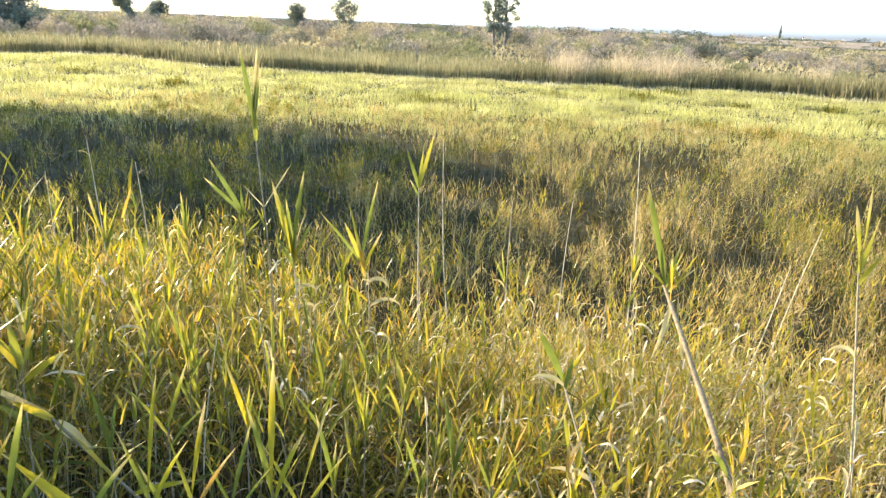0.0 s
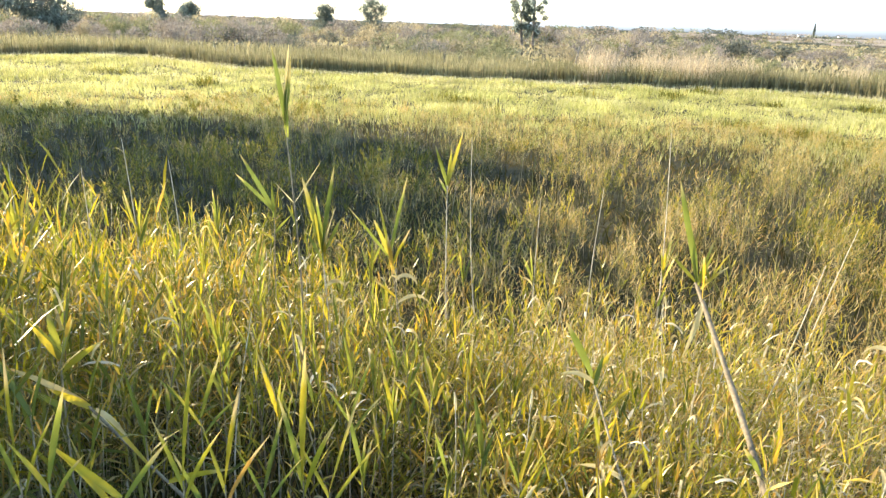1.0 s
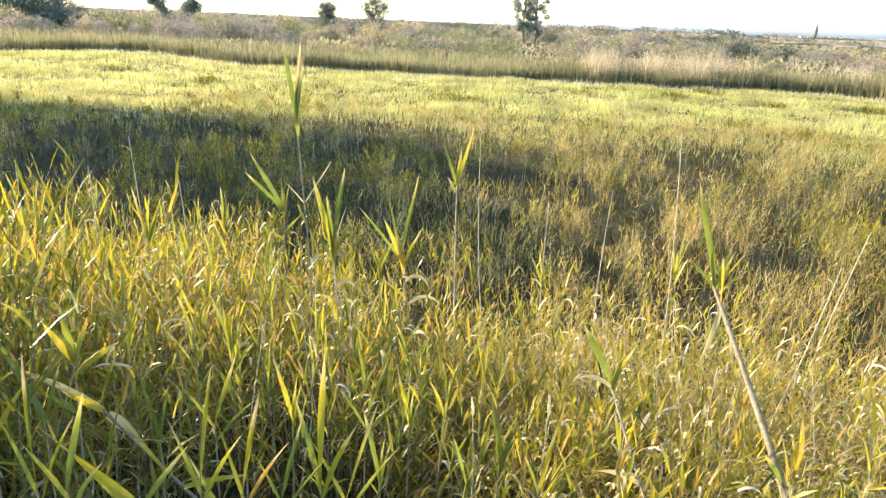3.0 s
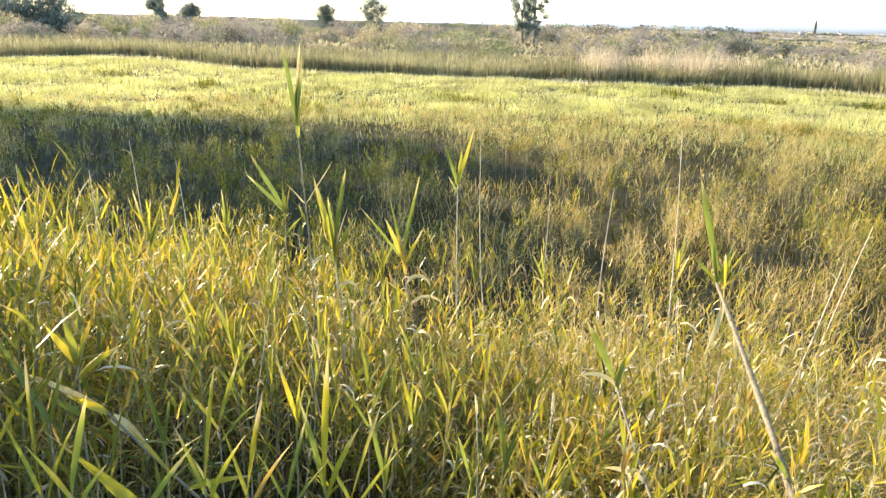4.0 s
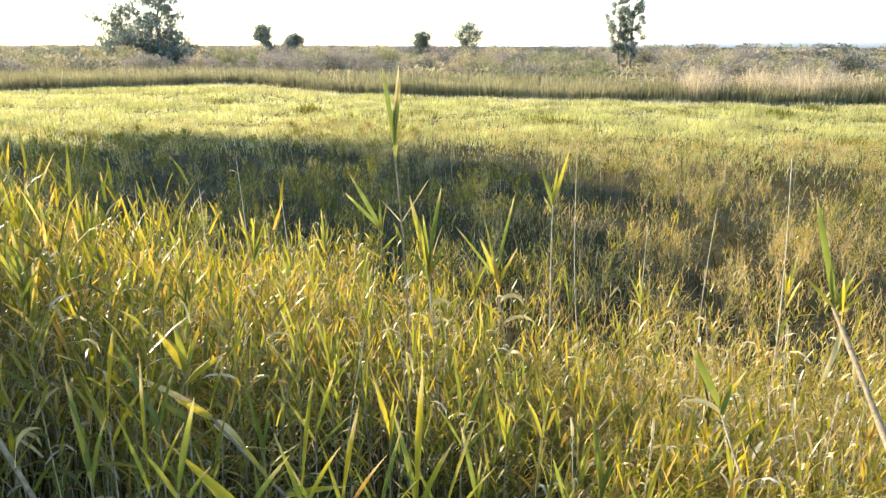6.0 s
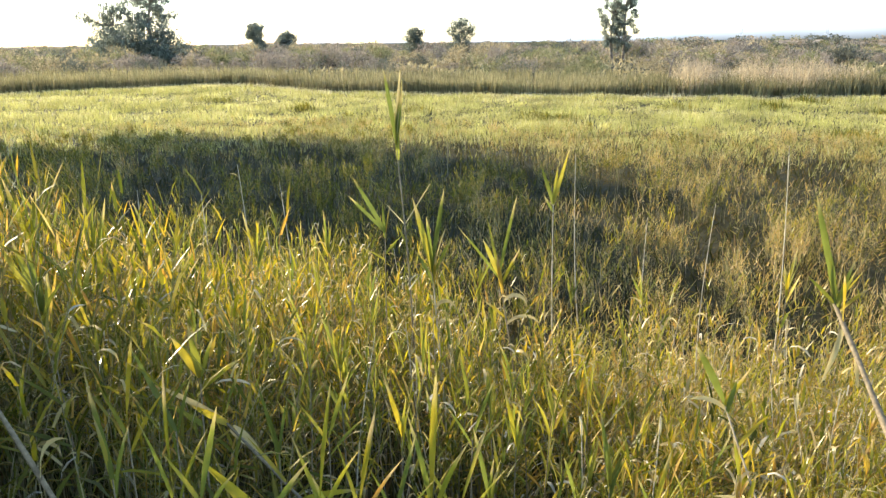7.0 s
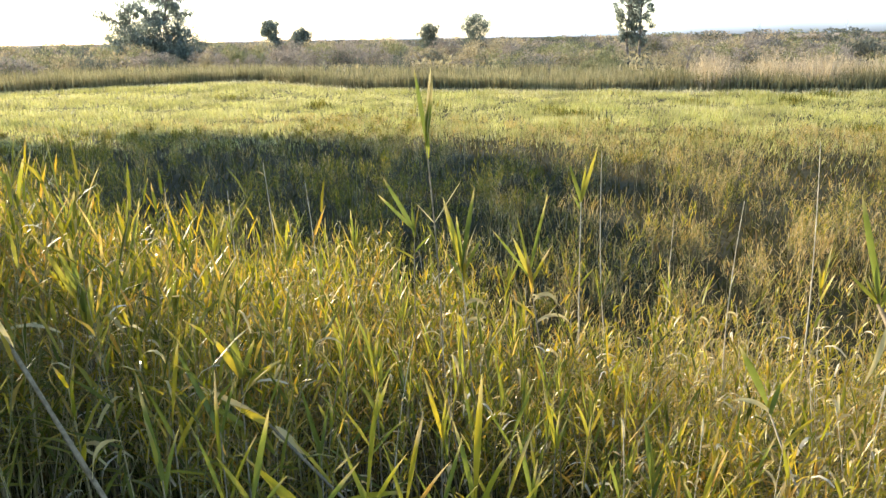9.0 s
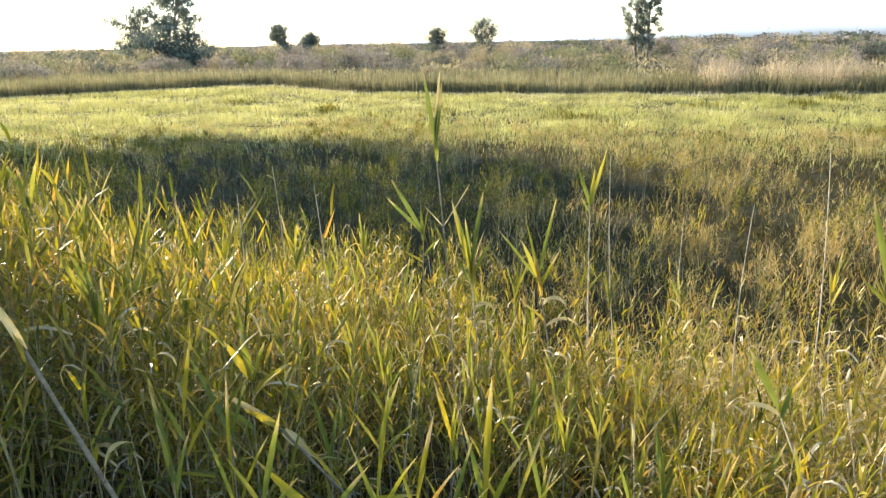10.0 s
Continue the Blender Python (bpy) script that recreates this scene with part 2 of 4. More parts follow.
def stems(base, az, h, a, b, r0, r1, segs=2, sides=3):
    n = len(base)
    s = np.broadcast_to(np.linspace(0, 1, segs + 1), (n, segs + 1))
    c = curve_points(base, az, h, a, b, s)
    r = r0[:, None] * (1 - s) + r1[:, None] * s
    an = np.linspace(0, 2 * np.pi, sides + 1)
    ring = np.stack([np.cos(an), np.sin(an), 0 * an], -1)
    v = c[:, :, None, :] + r[:, :, None, None] * ring[None, None]
    uv = np.stack(np.broadcast_arrays((an / 6.2832)[None, None, :], s[:, :, None]), -1)
    return v.reshape(-1, 3), strip_faces(n, segs, sides + 1), uv.reshape(-1, 2)


def tube(points, radii, sides=7):
    """A round limb through a few points."""
    pts = [Vector(p) for p in points]
    v, u = [], []
    for i, p in enumerate(pts):
        d = (pts[min(i + 1, len(pts) - 1)] - pts[max(i - 1, 0)]).normalized()
        x = d.orthogonal().normalized()
        y = d.cross(x)
        for k in range(sides + 1):
            t = 2 * math.pi * k / sides
            v.append(p + (x * math.cos(t) + y * math.sin(t)) * radii[i])
            u.append((k / sides, i / (len(pts) - 1)))
    return np.array(v), strip_faces(1, len(pts) - 1, sides + 1), np.array(u)


# ---- the lie of the land ----
def crest(az):
    """How far the edge of the near reed bank is from the camera, by bearing in degrees."""
    return np.interp(az, [-60, -35, -20, -9, 0, 10, 34, 60], [12.0, 10.5, 9.0, 6.8, 6.2, 6.2, 6.3, 6.5])


def field_edge(az):
    return np.interp(az, [-60, -26, -19, -5, 14, 22, 40, 60], [82, 79.5, 66.5, 60.5, 60.5, 64, 63, 63])


def bearing(x, y):
    return np.degrees(np.arctan2(x, np.maximum(y, 1e-6)))


def waves(x, y, k, seed):
    g = np.random.default_rng(seed)
    out = 0
    for i in range(6):
        t, p, f = g.uniform(0, 6.28), g.uniform(0, 6.28), k * g.uniform(0.6, 1.7)
        out = out + np.sin(f * (x * math.cos(t) + y * math.sin(t)) + p)
    return out / 6


def ground_z(x, y):
    x, y = np.asarray(x, float), np.asarray(y, float)
    d = np.hypot(x, y)
    az = bearing(x, y)
    c = crest(az)
    side = np.clip((np.abs(az) - 50) / 40, 0, 1)
    de = d * (1 - side) + y * side
    rel = np.where(de < c, (de - 1.0) / (c - 1.0), 1 + (de - c) / 2.5)
    front = np.interp(rel, [-1, 0.0, 0.15, 0.45, 1.0, 1.8, 2.6, 4.0], [2.9, 2.8, 2.0, 1.5, 0.72, -0.2, -0.25, 0.0])
    back = np.interp(-y, [0, 3.5, 9], [2.9, 2.9, 0.0])
    z = np.where(y > 0, front, back)
    z = z + 0.10 * waves(x, y, 0.9, 3) * np.clip(d / 4, 0, 1) * np.clip(60 / (d + 1), 0, 1)
    rise = 0.35 * np.exp(-(((az + 27) / 7) ** 2)) * np.exp(-(((d - 75) / 12) ** 2))
    return z + rise


ang_a = np.linspace(0, 2 * np.pi, 289)
rad = np.concatenate([[0.02], np.geomspace(0.35, 4600, 130)])
gx, gy = 0.4 + rad[:, None] * np.sin(ang_a)[None], -0.6 + rad[:, None] * np.cos(ang_a)[None]
gz = ground_z(gx, gy)
gv = np.stack([gx, gy, gz], -1).reshape(-1, 3)
M_GROUND = rough_material("ground", [(0.25, (0.03, 0.028, 0.014)), (0.5, (0.05, 0.046, 0.023)), (0.75, (0.085, 0.072, 0.038))], 0.35, 0.95, 0.5, 12.0)
ground = link_mesh("ground", [(gv, strip_faces(1, len(rad) - 1, len(ang_a)), gv[:, :2] * 0.01, 0)], [M_GROUND])
tagged(ground, "very dark brown soil with dead litter under the reeds", "ground", kind="structure")


def scatter(n, az0, az1, r0, r1, power=1.0):
    """n random places in a sector, with a density that falls off with distance for larger power."""
    az = rng.uniform(az0, az1, n)
    u = rng.uniform(0, 1, n)
    e = 2 - power
    r = (u * (r1 ** e - r0 ** e) + r0 ** e) ** (1 / e) if abs(e) > 1e-6 else r0 * (r1 / r0) ** u
    return r * np.sin(np.radians(az)), r * np.cos(np.radians(az)), az, r


def on_ground(x, y):
    return np.stack([x, y, ground_z(x, y) - 0.02], -1)


def reeds(x, y, h, leaves, leaf_len, leaf_w, leaf_segs, lean=0.1, stem_r=0.004, wind=0.12, stem_sides=3, low=0.25, cols=2, curl=1.0, blade_stem=False, upright=1.0):
    """Mesh arrays for many leafy reeds: their stems and their leaves."""
    n = len(x)
    b = on_ground(x, y)
    az = rng.uniform(0, 2 * np.pi, n)
    a, bb = np.abs(rng.normal(0, lean, n)), rng.uniform(0.0, 0.16, n)
    if blade_stem:
        st = blades(b, az, h * 1.02, np.full(n, stem_r * 2.2), np.arctan(a), bb, 2, shape="grass")
    else:
        st = stems(b, az, h, a, bb, np.full(n, stem_r), np.full(n, stem_r * 0.4), 3 if leaf_segs > 3 else 2, stem_sides)
    f = (np.arange(leaves)[None, :] + rng.uniform(0.2, 0.8, (n, leaves))) / leaves
    f = low + (1 - low) * f
    root = curve_points(b, az, h, a, bb, f).reshape(-1, 3)
    plane = rng.uniform(0, 2 * np.pi, n)
    la = plane[:, None] + np.pi * (np.arange(leaves)[None, :] % 2) + rng.normal(0, 0.6, (n, leaves))
    dx, dy = np.cos(la) + wind, np.sin(la) - 0.1
    la = np.arctan2(dy, dx).ravel()
    ff = f.ravel()
    k = len(la)
    ln = leaf_len * rng.uniform(0.55, 1.2, k) * np.interp(ff, [0, 0.6, 1], [0.8, 1.1, 0.8])
    le = np.interp(ff, [0.2, 0.7, 1.0], [1.0, 0.62, 0.3]) * rng.uniform(0.35, 1.45, k) * upright
    be = np.interp(ff, [0.2, 0.8, 1.0], [1.3, 0.8, 0.4]) * rng.uniform(0.0, 1.7, k) * curl
    lv = blades(root, la, ln, leaf_w * rng.uniform(0.6, 1.25, k), le, be, leaf_segs, cols=cols)
    return st, lv


# ---- the near reed bank: tussocks with dark gaps between them ----
def tussocks(n, az0, az1, r0, r1, power, each, size):
    """Plant places gathered round tussock centres; gives also each plant's own tussock."""
    x, y, az, r = scatter(n, az0, az1, r0, r1, power)
    k = rng.poisson(each, n)
    who = np.repeat(np.arange(n), k)
    sd = size * rng.uniform(0.5, 1.4, n)[who]
    return x[who] + rng.normal(0, 1, len(who)) * sd, y[who] + rng.normal(0, 1, len(who)) * sd, who


def tall(x, y, h):
    """Keeps plants by the lens low."""
    return h * np.interp(np.hypot(x, y), [1, 2.0, 3.2, 5], [0.62, 0.8, 0.98, 1.0])


NB = 900
x, y, who = tussocks(NB, -70, 54, 1.6, 11.8, 1.05, 10, 0.13)
r, az = np.hypot(x, y), bearing(x, y)
keep = (r < crest(az) * rng.uniform(0.93, 1.06, len(r))) & (r > 1.75) & (rng.uniform(0, 1, len(r)) < np.interp(r, [1.8, 2.4, 2.7, 3.2, 4.0], [0.02, 0.06, 0.25, 0.7, 1.0]) + np.interp(az, [-4, 12], [0, 0.3]) + np.interp(az, [-34, -24], [0.5, 0]) * (r > 2.85)) & ((r > 3.4) | (np.abs(az + 17) > 11) | (rng.uniform(0, 1, len(r)) < 0.35))
x, y, who, r, az = x[keep], y[keep], who[keep], r[keep], az[keep]
own = rng.uniform(0.6, 1.2, NB)[who] * (1 + 0.22 * waves(x, y, 1.7, 71))
h = tall(x, y, 1.5 * own * rng.uniform(0.7, 1.1, len(x))) * np.interp(az, [-60, -50, -43, -38, -30, -20, -10], [2.0, 1.9, 1.7, 1.4, 1.26, 1.06, 0.92])
h = np.minimum(h, EYE - 0.25 * (az > -34) + r * np.tan(np.radians(np.interp(az, [-47, -44, -40, -36, -30, -20], [-7, -9, -11.5, -13, -14, -12]))) - rng.exponential(0.12, len(r)) - ground_z(x, y))
hue = waves(x, y, 0.8, 12) * 0.5 + np.interp(az, [-30, -5, 12, 30], [-0.6, -0.32, 0.28, 0.6]) + rng.normal(0, 0.25, NB)[who] + np.interp(r, [1.5, 3, 6], [-0.5, -0.22, 0.42]) > 0
# nearest plants picked for a darker leaf colour that stands for shade
dark = (rng.uniform(0, 1, len(r)) < np.interp(r, [1.6, 2.6, 3.8], [0.75, 0.6, 0.15])) & (r < 4.2) & (az < 8 + rng.normal(0, 5, len(r)))
for sel, name, mat, label in ((~hue & ~dark, "green_reed_bank", M_NEAR, "dense bank of leafy green reeds turning yellow"), (hue & ~dark, "yellow_reed_bank", M_FALL, "dense bank of yellow reeds with dry curled leaves"), (dark, "sedge_bank", M_SEDGE, "nearest reeds in dark green, shade put into their colour")):
    yellow = mat is M_FALL
    st, lv = reeds(x[sel], y[sel], h[sel], 15 if yellow else 12, 0.125 if yellow else 0.2, 0.0135 if yellow else 0.017, 2, 0.14, upright=1.4 if yellow else 1.3, stem_r=0.003, curl=0.8 if yellow else 0.6, low=0.45)
    m = int(sel.sum() * (1.3 if yellow else 0.9))
    # dead leaves hanging on the stems
    pick = rng.choice(np.flatnonzero(sel), m)
    root = on_ground(x[pick], y[pick])
    root[:, 2] += h[pick] * rng.uniform(0.35, 1.0, m)
    root[:, :2] += rng.normal(0, 0.04, (m, 2))
    dd = blades(root, rng.uniform(0, 6.28, m), rng.uniform(0.08, 0.22, m), rng.uniform(0.01, 0.022, m), rng.uniform(0.3, 1.2, m), rng.uniform(0.8, 3.2, m), 4)
    bed = link_mesh(name, [(*st, 1), (*lv, 0), (*dd, 2)], [mat, M_STEM, M_DRY])
    tagged(bed, label, "reeds", kind="stuff")
# unseen taller stand on the levee's flank, towards the sun, added to shade near reeds
x, y, az, r = scatter(3800, -86, -48, 2.3, 7.5, 0.6)
keep = (r > np.interp(az, [-72, -56, -48], [2.4, 3.4, 4.4])) & (az < -48 - rng.exponential(1.0, len(az)))
x, y, r, az = x[keep], y[keep], r[keep], az[keep]
top = EYE + r * np.tan(np.radians(np.interp(az, [-62, -55, -50, -47.5], [3.0, -1.0, -6.0, -13.0]))) - rng.exponential(0.25, len(r))
st, lv = reeds(x, y, np.clip(top - ground_z(x, y), 0.8, 3.9), 9, 0.3, 0.024, 2, 0.06, blade_stem=True, low=0.3)
tagged(link_mesh("flank_reeds", [(*st, 1), (*lv, 0)], [M_NEAR, M_STEM]), "unseen tall reeds added on the flank to shade the near bank", "reeds", kind="stuff")
# low growth under the reeds, coloured dark to stand for the shaded interior
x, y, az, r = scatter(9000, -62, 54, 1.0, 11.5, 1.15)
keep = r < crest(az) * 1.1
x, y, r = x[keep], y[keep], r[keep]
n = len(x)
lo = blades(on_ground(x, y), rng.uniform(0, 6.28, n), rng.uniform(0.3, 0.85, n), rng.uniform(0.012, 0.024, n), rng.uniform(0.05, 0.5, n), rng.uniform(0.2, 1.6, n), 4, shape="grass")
tagged(link_mesh("undergrowth", [(*lo, 0)], [M_LOW]), "low sedge between the reed stems, coloured dark as shade", "sedge", kind="stuff")

# ---- the reed field beyond the hollow ----
SHADE_GAPS = ((7.0, 16.4, 7.0, 1.5), (12.6, 15.6, 2.6, 2.2), (9.8, 12.3, 2.8, 0.9), (24.0, 17.2, 2.2, 2.2), (2.5, 10.2, 4.0, 0.9), (18.5, 12.6, 1.6, 0.8), (29.5, 12.2, 1.8, 1.1), (-6.0, 9.6, 5.0, 0.9), (17.0, 20.5, 3.0, 1.6))


def shaded(x, y, az, r):
    """Nearly reedless dark gaps that stand for self-shade: bearing, distance and half sizes of each."""
    edge = 1 + 0.45 * waves(x, y, 1.6, 64)
    sparse = np.zeros(len(r), bool)
    for a_p, r_p, wide, deep_p in SHADE_GAPS:
        sparse |= ((az - a_p) / wide) ** 2 + ((r - r_p) / deep_p) ** 2 < edge
    return sparse


def hollows(x, y, az, r):
    """Patches thinned of growth to read as shade, on the near side of the field."""
    return ((waves(x, y, 0.75, 61) + 0.5 * waves(x, y, 1.5, 62) < np.interp(az, [-10, 5], [-0.18, -0.26])) | shaded(x, y, az, r)) & (r < 33)


NT = 1750
x, y, who = tussocks(NT, -54, 52, 6.4, 43, 0.75, 16, 0.16)
many = np.maximum(np.bincount(who, minlength=NT), 1)
out = np.hypot(x - (np.bincount(who, x, NT) / many)[who], y - (np.bincount(who, y, NT) / many)[who])
r, az = np.hypot(x, y), bearing(x, y)
hollow = hollows(x, y, az, r) & (rng.uniform(0, 1, len(x)) < 0.95)
keep = ~hollow & (r > crest(az) * 1.03) & (r < 35.5 + 3.5 * waves(x, y, 0.3, 5) + rng.normal(0, 1.6, len(r)) + np.interp(az, [-40, -25, -10, 5], [7, 6, 4, 0]))
x, y, who, r, az, out = x[keep], y[keep], who[keep], r[keep], az[keep], out[keep]
patch = waves(x, y, 0.55, 21) + 0.5 * waves(x, y, 1.4, 22)
h = (1.08 + 0.30 * patch) * rng.uniform(0.55, 1.35, NT)[who] * rng.uniform(0.75, 1.12, len(x)) * np.clip(1.08 - 2.6 * out ** 2 - 0.5 * out, 0.35, 1.1) * np.interp(r, [6, 10, 24, 38], [0.7, 0.95, 1.0, 0.5])
green = waves(x, y, 0.3, 31) + np.interp(az, [-30, 0, 10], [0.4, 0.12, -0.16]) + np.interp(r, [10, 18, 27], [0.0, 0.15, -0.5]) + rng.normal(0, 0.3, NT)[who] > 0
for sel, name, mat, label in ((~green, "tawny_reeds", M_MID, "tawny half-dry reeds standing in a wet field"), (green, "green_reeds", M_SEDGE, "dark green sedge and reeds in the hollow")):
    st, lv = reeds(x[sel], y[sel], h[sel], 10, 0.19, 0.026, 2 if mat is M_SEDGE else 1, 0.24, 0.0026, blade_stem=True, curl=0.4, upright=1.5, low=0.5)
    tagged(link_mesh(name, [(*st, 1), (*lv, 0)], [mat, M_STEM]), label, "reeds", kind="stuff")

# short tawny grass between the field reeds
x, y, az, r = scatter(9000, -8, 52, 6.4, 20, 0.9)
keep = (r > crest(az)) & ~shaded(x, y, az, r) & (waves(x, y, 1.3, 65) > -0.1)
x, y = x[keep], y[keep]
n = len(x)
lo = blades(on_ground(x, y), rng.uniform(0, 6.28, n), rng.uniform(0.25, 0.6, n), rng.uniform(0.014, 0.03, n), rng.uniform(0.05, 0.6, n), rng.uniform(0.2, 1.0, n), 2, shape="grass")
tagged(link_mesh("tawny_grass", [(*lo, 0)], [M_MID]), "short tawny grass between the field reeds", "grass", kind="stuff")

# pale seed stalks above the field reeds
x, y, az, r = scatter(240, -54, 52, 8, 30, 0.8)
keep = (r > crest(az) * 1.1)
x, y, r = x[keep], y[keep], r[keep]
n = len(x)
sk = blades(on_ground(x, y), rng.uniform(0, 6.28, n), rng.uniform(0.75, 1.45, n), 0.014 * np.interp(r, [8, 36], [0.8, 1.8]), np.abs(rng.normal(0, 0.1, n)), rng.uniform(0, 0.3, n), 3)
tagged(link_mesh("seed_stalks", [(*sk, 0)], [M_STEM]), "thin tan seed stalks standing above the field reeds", "reeds", kind="stuff")
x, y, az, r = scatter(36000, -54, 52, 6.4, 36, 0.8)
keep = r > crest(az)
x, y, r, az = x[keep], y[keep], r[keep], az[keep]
sparse = hollows(x, y, az, r)
# the gaps get the darkest sedge, so shade is put into its colour
for sel, name, mat, label in ((sparse, "hollow_sedge", M_LOW, "low sedge coloured dark as shade in the field's gaps"), (~sparse, "field_undergrowth", M_FLOOR, "low tawny sedge and litter covering the wet field")):
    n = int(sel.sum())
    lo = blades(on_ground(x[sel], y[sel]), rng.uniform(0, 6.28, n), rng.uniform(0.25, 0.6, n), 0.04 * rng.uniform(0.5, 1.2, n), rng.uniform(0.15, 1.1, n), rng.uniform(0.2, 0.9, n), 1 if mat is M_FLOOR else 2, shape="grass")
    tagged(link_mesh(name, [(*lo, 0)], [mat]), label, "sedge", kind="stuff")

# leafy tufts that stand a little above the field
x, y, az, r = scatter(1500, -52, 50, 6.6, 19, 0.9)
keep = (r > crest(az) * 1.05) & ~shaded(x, y, az, r) & (waves(x, y, 0.75, 61) > -0.25)
x, y, az = x[keep], y[keep], az[keep]
for sel, name, mat, label in ((az > -8, "yellow_tufts", M_FALL, "yellow leafy reed tufts above the wet field"), (az <= -8, "green_tufts", M_SEDGE, "green leafy reed tufts above the wet field")):
    n = int(sel.sum())
    st, lv = reeds(x[sel], y[sel], rng.uniform(0.7, 1.35, n), 9, 0.2, 0.024, 2, 0.12, 0.0026, blade_stem=True, curl=0.3, upright=1.3, low=0.62)
    tagged(link_mesh(name, [(*st, 1), (*lv, 0)], [mat, M_STEM]), label, "reeds", kind="stuff")

# ---- the bright meadow ----
x, y, az, r = scatter(84000, -56, 50, 25, 83, 1.1)
keep = (r < field_edge(az) * rng.uniform(0.985, 1.01, len(r))) & (r > 29.5 + 3.5 * waves(x, y, 0.3, 5) + np.interp(az, [-40, -25, -10, 5], [7, 6, 4, 0]) + rng.normal(0, 2.4, len(r)))
x, y, r = x[keep], y[keep], r[keep]
x, y, r = np.repeat(x, 3) + rng.normal(0, 0.12, 3 * len(x)), np.repeat(y, 3) + rng.normal(0, 0.12, 3 * len(y)), np.repeat(r, 3)
n = len(x)
ht = (0.34 + 0.2 * waves(x, y, 0.9, 41) + 0.22 * waves(x * 0.5, y * 2.0, 0.3, 42)) * rng.uniform(0.6, 1.25, n)
g = blades(on_ground(x, y), rng.uniform(0, 6.28, n), ht, 0.04 * rng.uniform(0.6, 1.3, n) * np.interp(r, [25, 80], [0.8, 1.9]), rng.uniform(0.0, 0.55, n), rng.uniform(0.1, 0.7, n), 1, shape="grass")
tagged(link_mesh("meadow_grass", [(*g, 0)], [M_GRASS]), "bright yellow-green meadow grass lit from behind", "grass", kind="stuff")

az = rng.uniform(-56, 50, 9000)
r = field_edge(az) - rng.uniform(0, 1, 9000) ** 2 * 3.5 + 1.4
x, y = r * np.sin(np.radians(az)), r * np.cos(np.radians(az))
n = len(x)
g = blades(on_ground(x, y), rng.uniform(0, 6.28, n), rng.uniform(0.3, 0.55, n), 0.06 * rng.uniform(0.5, 1.3, n), rng.uniform(0.0, 0.6, n), rng.uniform(0.1, 0.9, n), 1, shape="grass")
tagged(link_mesh("edge_grass", [(*g, 0)], [M_PALE]), "pale seeding grass along the meadow's far edge", "grass", kind="stuff")

# ---- the belt of tall reeds past the meadow ----
x, y, az, r = scatter(15000, -58, 52, 60, 130, 1.0)
deep = np.interp(az, [-40, 0, 12, 20, 30], [40, 26, 14, 10, 22])
front = rng.uniform(0, 1, len(r)) < 0.5
r = field_edge(az) + 1.0 + np.where(front, rng.uniform(0, 3.5, len(r)), deep * rng.uniform(0, 1, len(r)))
x, y = r * np.sin(np.radians(az)), r * np.cos(np.radians(az))
n = len(x)
ht = (1.6 + 0.45 * waves(x, y, 0.6, 51) + 0.3 * waves(x, y, 0.1, 52)) * rng.uniform(0.75, 1.15, n)
parts = []
for k in range(3):
    parts.append((*blades(on_ground(x + rng.normal(0, 0.2, n), y + rng.normal(0, 0.2, n)), rng.uniform(0, 6.28, n), ht * rng.uniform(0.7, 1.05, n), 0.10 * rng.uniform(0.6, 1.4, n), np.abs(rng.normal(0, 0.12, n)), rng.uniform(0, 0.4, n), 2, shape="grass"), 0))
tagged(link_mesh("reed_belt", parts, [M_BELT]), "belt of tall olive reeds along the far ditch", "reeds", kind="stuff")


# ---- rough marsh grass that closes the ground between the scrub ----
x, y, az, r = scatter(26000, -56, 50, 84, 420, 1.35)
keep = r > field_edge(az) + 14
x, y, r = x[keep], y[keep], r[keep]
n = len(x)
mg = blades(on_ground(x, y), rng.uniform(0, 6.28, n), (0.6 + 0.3 * waves(x, y, 0.12, 55)) * rng.uniform(0.6, 1.3, n), rng.uniform(0.25, 0.6, n) * np.interp(r, [84, 420], [1, 3]), rng.uniform(0, 0.6, n), rng.uniform(0, 0.8, n), 1, shape="grass")
M_MARSH = leaf_material("marsh_grass", [(0.0, (0.24, 0.21, 0.11)), (0.5, (0.38, 0.32, 0.18)), (1.0, (0.52, 0.43, 0.27))], 0.42, 0.6, streak=0.45, grain=0.06, patch=0.5, patch_size=0.05)
tagged(link_mesh("marsh_grass", [(*mg, 0)], [M_MARSH]), "pale dry marsh grass between the far scrub", "grass", kind="stuff")


